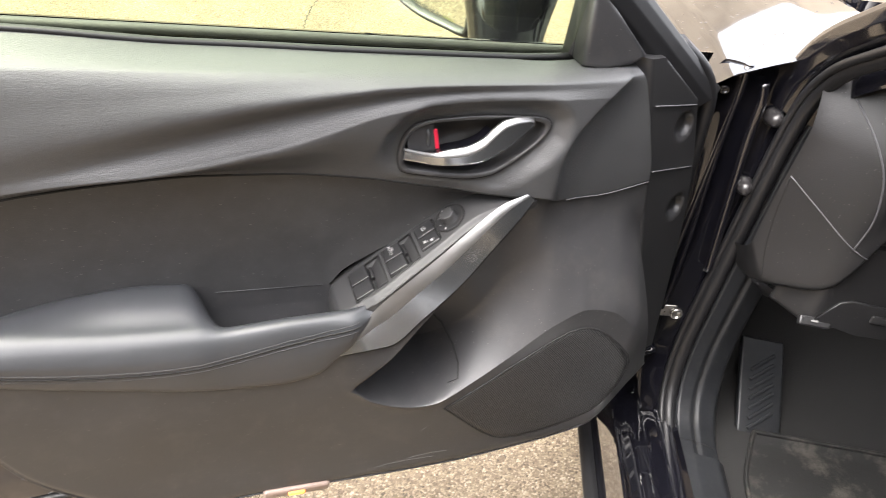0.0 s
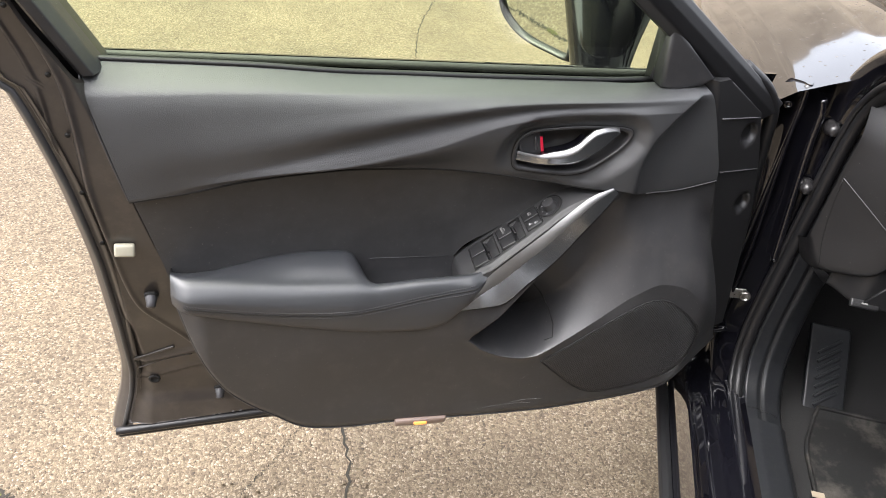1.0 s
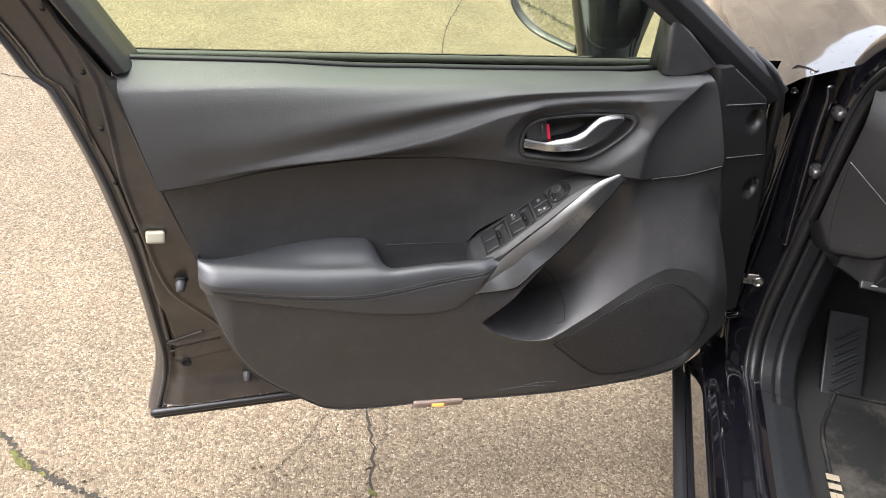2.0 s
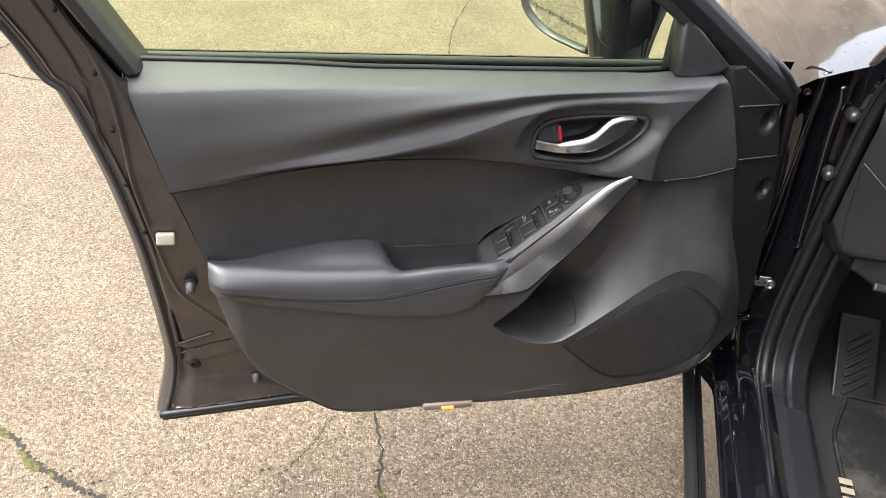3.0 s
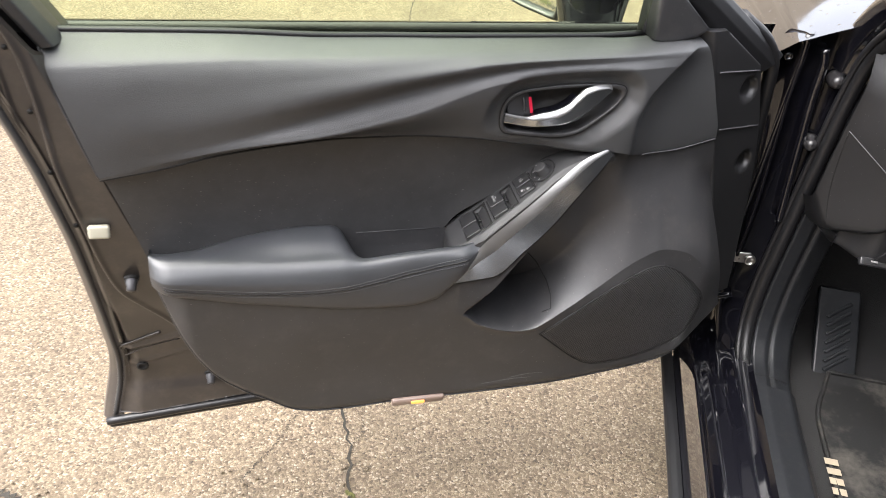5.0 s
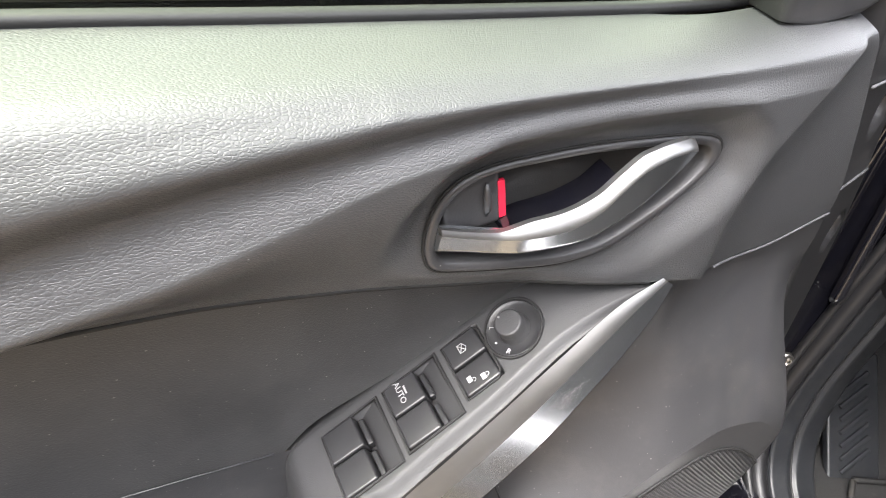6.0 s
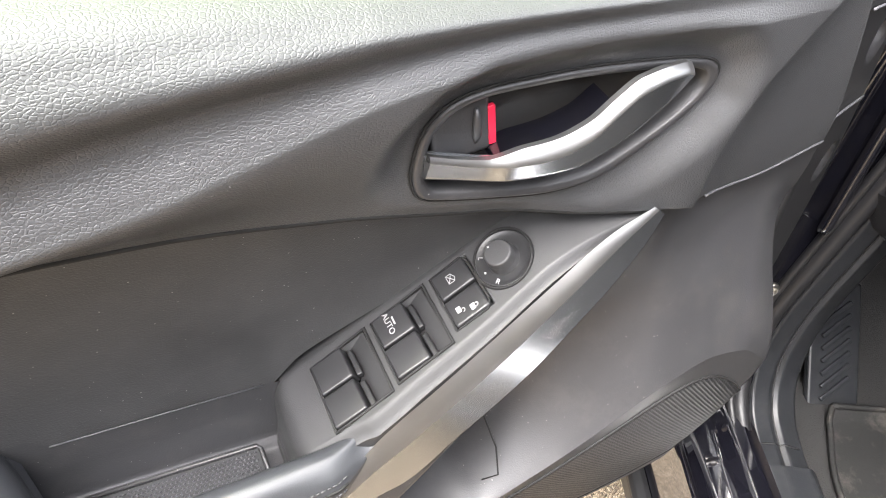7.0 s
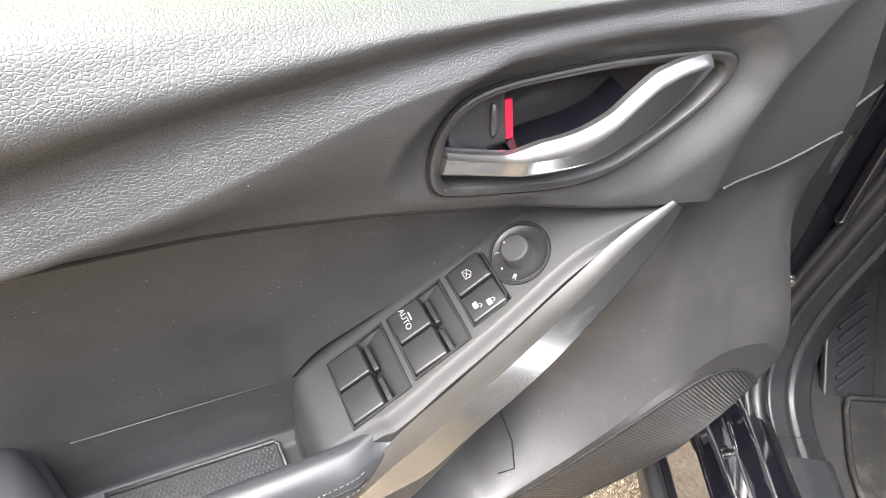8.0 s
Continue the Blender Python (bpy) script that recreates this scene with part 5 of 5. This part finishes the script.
SEAL = [(-1.2, 0.345), (-0.7, 0.338), (-0.35, 0.333), (-0.19, 0.333), (-0.10, 0.338), (-0.04, 0.350), (-0.005, 0.378), (0.016, 0.42), (0.026, 0.50), (0.022, 0.60), (0.013, 0.75), (0.005, 0.87), (-0.010, 0.945), (-0.055, 1.005), (-0.13, 1.052),
        (-0.40, 1.19), (-0.75, 1.36), (-1.2, 1.42)]
SEAL_LINE = spline([(u, 0, z) for u, z in SEAL], 150)
tube("door_seal", [C(p.x, 0.137, p.z) for p in SEAL_LINE], 0.0115, DARK_RUBBER, car, "black rubber door seal", sides=10)
tube("seal_lip", [C(p.x + 0.004, 0.124, p.z + 0.002) for p in SEAL_LINE], 0.006, DARK_RUBBER, car, "thin lip of the seal", sides=8)


def opening_trim(rows, prof):
    """Trim carried along the seal, prof: (v, away from the opening)."""
    def fn(a, b):
        i = min(int(a * (len(rows) - 1)), len(rows) - 2)
        t = a * (len(rows) - 1) - i
        p = rows[i].lerp(rows[i + 1], t)
        d = (rows[min(i + 1, len(rows) - 1)] - rows[max(i - 1, 0)]).normalized()
        n = Vector((d.z, 0, -d.x))
        k = b * (len(prof) - 1)
        j = min(int(k), len(prof) - 2)
        v, off = (lerp(x, y, k - j) for x, y in zip(prof[j], prof[j + 1]))
        return C(p.x + n.x * off, v, p.z + n.z * off)
    return fn


sill_rows = [p for p in SEAL_LINE if p.x < -0.105 and p.z < 0.4]
pillar_rows = [p for p in SEAL_LINE if p.z > 0.90]
sheet("pillar_base", opening_trim(pillar_rows, [(0.140, 0.004), (0.128, 0.012), (0.115, 0.018), (0.106, 0.030), (0.100, 0.042), (0.102, 0.050), (0.118, 0.058)]), 90, 40, PAINT, car, "glossy black base of the windscreen pillar", back=None)
kick_rows = [p for p in SEAL_LINE if p.x > -0.11 and p.z < 0.93]
sheet("scuff_plate", opening_trim(sill_rows, [(0.146, 0.004), (0.152, -0.012), (0.17, -0.014), (0.215, -0.008), (0.228, 0.004), (0.236, 0.06)]), 40, 30, FOOT_PLASTIC, car, "scuffed black plastic sill plate", back=None)
sheet("kick_panel", opening_trim(kick_rows, [(0.146, 0.004), (0.152, -0.006), (0.175, -0.006), (0.184, 0.0), (0.19, -0.004), (0.225, 0.01), (0.245, 0.05), (0.262, 0.14), (0.27, 0.3)]), 60, 48, FOOT_PLASTIC, car, "black plastic kick panel", back=None)


KICK = [(0.146, 0.004), (0.152, -0.006), (0.175, -0.006), (0.184, 0.0), (0.19, -0.004), (0.225, 0.01), (0.245, 0.05), (0.262, 0.14), (0.27, 0.3)]
kick_at = opening_trim(kick_rows, KICK)
tube("kick_joint", [kick_at(a, 0.375) for a in np.linspace(0.05, 0.72, 50)], 0.0014, GAP, car, "dark joint in the kick panel", sides=6)
tube("kick_joint", [kick_at(0.05, b) for b in np.linspace(0.05, 0.6, 20)], 0.0012, GAP, car, "dark joint in the kick panel", sides=6)
tube("kick_groove", [Vector(kick_at(a, 0.60 + 0.05 * math.sin(3 * a))) for a in np.linspace(0.20, 0.50, 24)], 0.0012, GAP, car, "moulded groove in the kick panel", sides=6)
# ground reflection on the painted ledge, put in as a metal-coloured plate
rounded("sheen_ledge", (0.034, 0.016, 0.006), frame_of(C(0.012, 0.040, 0.452), CAR_R + Vector((0, 0, 0.35)), Vector((-0.3, -0.6, 0.7))), METAL, hinge, "small ledge in metal colour for the ground's reflection in black paint", bevel=0.002)


# footwell
def floor_pan(a, b):
    u, v = lerp(-1.6, 0.62, a), lerp(0.225, 1.45, b)
    return C(u, v, 0.285 + 0.55 * step(0.12, 0.62, u))


sheet("carpet", floor_pan, 50, 20, CARPET, car, "black footwell carpet", back=None)
pedal = new("dead_pedal")
pedal.parent = car
tagged(pedal, "black ribbed dead pedal")
pm = frame_of(C(0.102, 0.350, 0.332), CAR_R, (C(-0.12, 0, 0.14) - C(0, 0, 0)))
rounded("pedal_plate", (0.086, 0.215, 0.014), pm, FOOT_PLASTIC, pedal, bevel=0.005)
for k in range(7):
    rounded("rib", (0.060, 0.007, 0.006), pm @ pose(0.0, -0.055 + k * 0.019, 0.0085, 0, 0, 38), FOOT_PLASTIC, pedal, bevel=0.002)


bolster_low = curve((0.13, 0.700), (0.163, 0.655), (0.195, 0.670), (0.229, 0.692), (0.247, 0.735), (0.262, 0.780), (0.35, 0.79), (1.2, 0.79))


def bolster_u(v, z):
    h = z - bolster_low(v)
    return -0.045 - 0.08 * step(0.12, 0.25, v) - 0.015 * step(0.08, 0.25, h) + 0.07 * (1 - min(h / 0.045, 1.0)) ** 2 + 0.05 * step(0.92, 1.06, z)


def dash(a, b):
    """Bolster: swells out below the fascia, with a bull-nosed door end."""
    v = lerp(0.13, 1.2, a ** 1.8)
    z = lerp(bolster_low(v), 1.06, b ** 1.3)
    return C(bolster_u(v, z), v, z)


def lower_fascia_u(v, z):
    return -0.112 + 0.10 * (1 - min((z - 0.636) / 0.025, 1.0)) ** 2 + 0.05 * (1 - step(0.185, 0.235, v))


dash_ob = sheet("dashboard", dash, 110, 80, DASH_PLASTIC, car, "black dashboard and knee bolster", back=None)
sheet("lower_fascia", lambda a, b: C(lower_fascia_u(lerp(0.185, 1.2, a ** 1.6), lerp(0.636, 0.80, b)), lerp(0.185, 1.2, a ** 1.6), lerp(0.636, 0.80, b)), 70, 30, DASH_PLASTIC, dash_ob, "plain lower fascia panel", back=None)
lid = outline_fill("fuse_lid", [(0.232, 0.668), (0.256, 0.706), (0.272, 0.712), (0.42, 0.706), (0.42, 0.660), (0.30, 0.655)], 0.006, frame_of(C(-0.116, 0, 0), CAR_R, (-CAR_F)), DASH_PLASTIC, dash_ob, "black lid under the dashboard", bevel=0.002)
rounded("lid_pull", (0.034, 0.012, 0.006), frame_of(C(-0.117, 0.325, 0.690), CAR_R, -CAR_F), BUTTON, dash_ob, "finger pull of the lid", bevel=0.002)


def on_bolster(pts, n=24):
    return [C(bolster_u(p.x, p.y) - 0.0006, p.x, p.y) for p in spline([(v, z, 0) for v, z in pts], n)]


tube("dash_joint", on_bolster([(0.135, 0.858), (0.177, 0.830), (0.229, 0.797), (0.262, 0.785)]), 0.0010, GREY_PLASTIC, dash_ob, "pale panel joint", sides=5)
tube("dash_joint", on_bolster([(0.163, 0.986), (0.194, 0.945), (0.219, 0.893), (0.231, 0.833), (0.229, 0.797)]), 0.0013, GREY_PLASTIC, dash_ob, "pale panel joint", sides=5)
tube("dash_joint", on_bolster([(0.135, 0.855), (0.140, 0.80), (0.148, 0.74), (0.160, 0.69)]), 0.0008, GAP, dash_ob, "dark panel joint", sides=5)
rounded("button_pod", (0.046, 0.014, 0.010), frame_of(C(-0.113, 0.236, 0.664), CAR_R, -CAR_F + Vector((0, 0, 0.8))), BUTTON, dash_ob, "small push-button pod", bevel=0.003)
rounded("print_mark", (0.010, 0.003, 0.001), frame_of(C(-0.118, 0.234, 0.669), CAR_R, -CAR_F + Vector((0, 0, 0.8))), SCUFF, dash_ob, bevel=0.0003)


def fender_point(a, b):
    u = lerp(0.075, 1.15, a)
    prof = [(-0.03, 0.30), (-0.028, 0.50), (-0.018, 0.70), (-0.016, 0.84), (-0.010, 0.90), (0.005, 0.940), (0.03, 0.965), (0.07, 0.985), (0.11, 1.003), (0.16, 1.022), (0.24, 1.036)]
    k = b * (len(prof) - 1)
    i = min(int(k), len(prof) - 2)
    v, z = (lerp(p, q, k - i) for p, q in zip(prof[i], prof[i + 1]))
    top = step(0.8, 0.98, z)
    return C(u - 0.075 * top * (1 - a), v - 0.03 * math.sin(math.pi * a) * (1 - top), z - 0.10 * a * a * top + 0.012 * top * math.sin(math.pi * a))


sheet("front_fender", fender_point, 50, 48, WET_PAINT, car, "glossy black front wing", back=None)


def bonnet_point(a, b):
    u, v = lerp(0.24, 1.6, a), lerp(0.246, 1.62, b)
    crown = 1 - ((v - 0.87) / 0.76) ** 2
    return C(u, v, 1.026 + 0.04 * crown ** 0.6 - 0.14 * a * a + 0.012 * math.sin(math.pi * a))


sheet("bonnet", bonnet_point, 40, 30, WET_PAINT, car, "glossy black bonnet", back=(0, 0, -0.02))


def cowl(a, b):
    u = lerp(0.06, 0.25, a)
    return C(u, lerp(0.25, 1.62, b), 1.005 + 0.03 * math.sin(math.pi * b) + 0.004 * math.sin(40 * a))


sheet("cowl", cowl, 8, 20, BUTTON, car, "black plastic windscreen cowl", back=(0, 0, -0.02))


# the rest of the shell keeps the cabin dark
def roof(a, b):
    u = lerp(0.0, -2.4, a)
    v = lerp(0.15, 1.60, b)
    rise = curve((0, 1.03), (0.14, 1.25), (0.32, 1.40), (0.55, 1.445), (0.8, 1.42), (1.0, 1.32))(a)
    side = abs(b - 0.5) * 2
    return C(u, lerp(v, 0.865, 0.14 * (rise - 1.03) / 0.4), rise - 0.06 * side ** 3)


sheet("roof", roof, 40, 24, PAINT, car, "glossy black roof and windscreen pillar line", back=(0, 0, -0.03))


def far_side(a, b):
    return C(lerp(1.1, -2.6, a), 1.66 - 0.10 * step(0.9, 1.4, lerp(0.2, 1.36, b)), lerp(0.2, 1.36, b))


sheet("far_side", far_side, 20, 12, PAINT, car, "far side of the body", back=None)


def rear_side(a, b):
    z = lerp(0.2, 1.38, b)
    return C(lerp(-1.16, -2.6, a), -0.015 + 0.16 * step(0.95, 1.4, z), z)


sheet("rear_door_side", rear_side, 20, 20, PAINT, car, "glossy black rear body side", back=(0, 0, 0))
sheet("tail", lambda a, b: C(-2.6, lerp(0.0, 1.66, a), lerp(0.2, 1.3, b)), 6, 6, PAINT, car, "rear of the body", back=None)

# floor mat, lying on the carpet
floor_mat = thing("floor_mat", "worn black rubber-edged floor mat with grime", "floor mat")


def mat_point(a, b):
    u, v = lerp(-0.62, 0.020, a), lerp(0.285, 0.74, b)
    return C(u, v + 0.05 * step(-0.12, 0.06, u) * (1 - b), 0.2935 + 0.05 * step(0.0, 0.06, u) + 0.002 * math.sin(22 * u) * math.sin(14 * v))


sheet("mat_surface", mat_point, 50, 30, MAT_RUBBER, floor_mat, back=(0, 0, -0.006))
tube("mat_edge", [Vector(mat_point(a, 0)) for a in np.linspace(0, 1, 40)], 0.0045, MAT_RUBBER, floor_mat, "raised edge", sides=6)
tube("mat_edge", [Vector(mat_point(1, b)) for b in np.linspace(0, 1, 30)], 0.0045, MAT_RUBBER, floor_mat, "raised edge", sides=6)
for k in range(4):
    rounded("print_shape", (0.014, 0.024, 0.001), frame_of(C(-0.216 - k * 0.022, 0.286, 0.2965), CAR_F, (0, 0, 1)), BEIGE_PRINT, floor_mat, "pale beige plain shape", bevel=0.0003)

tube("bonnet_gap", [Vector(fender_point(a, 1.0)) + Vector((0, 0, 0.001)) for a in np.linspace(0.45, 1, 30)], 0.004, GAP, car, "dark bonnet shut line", sides=6)
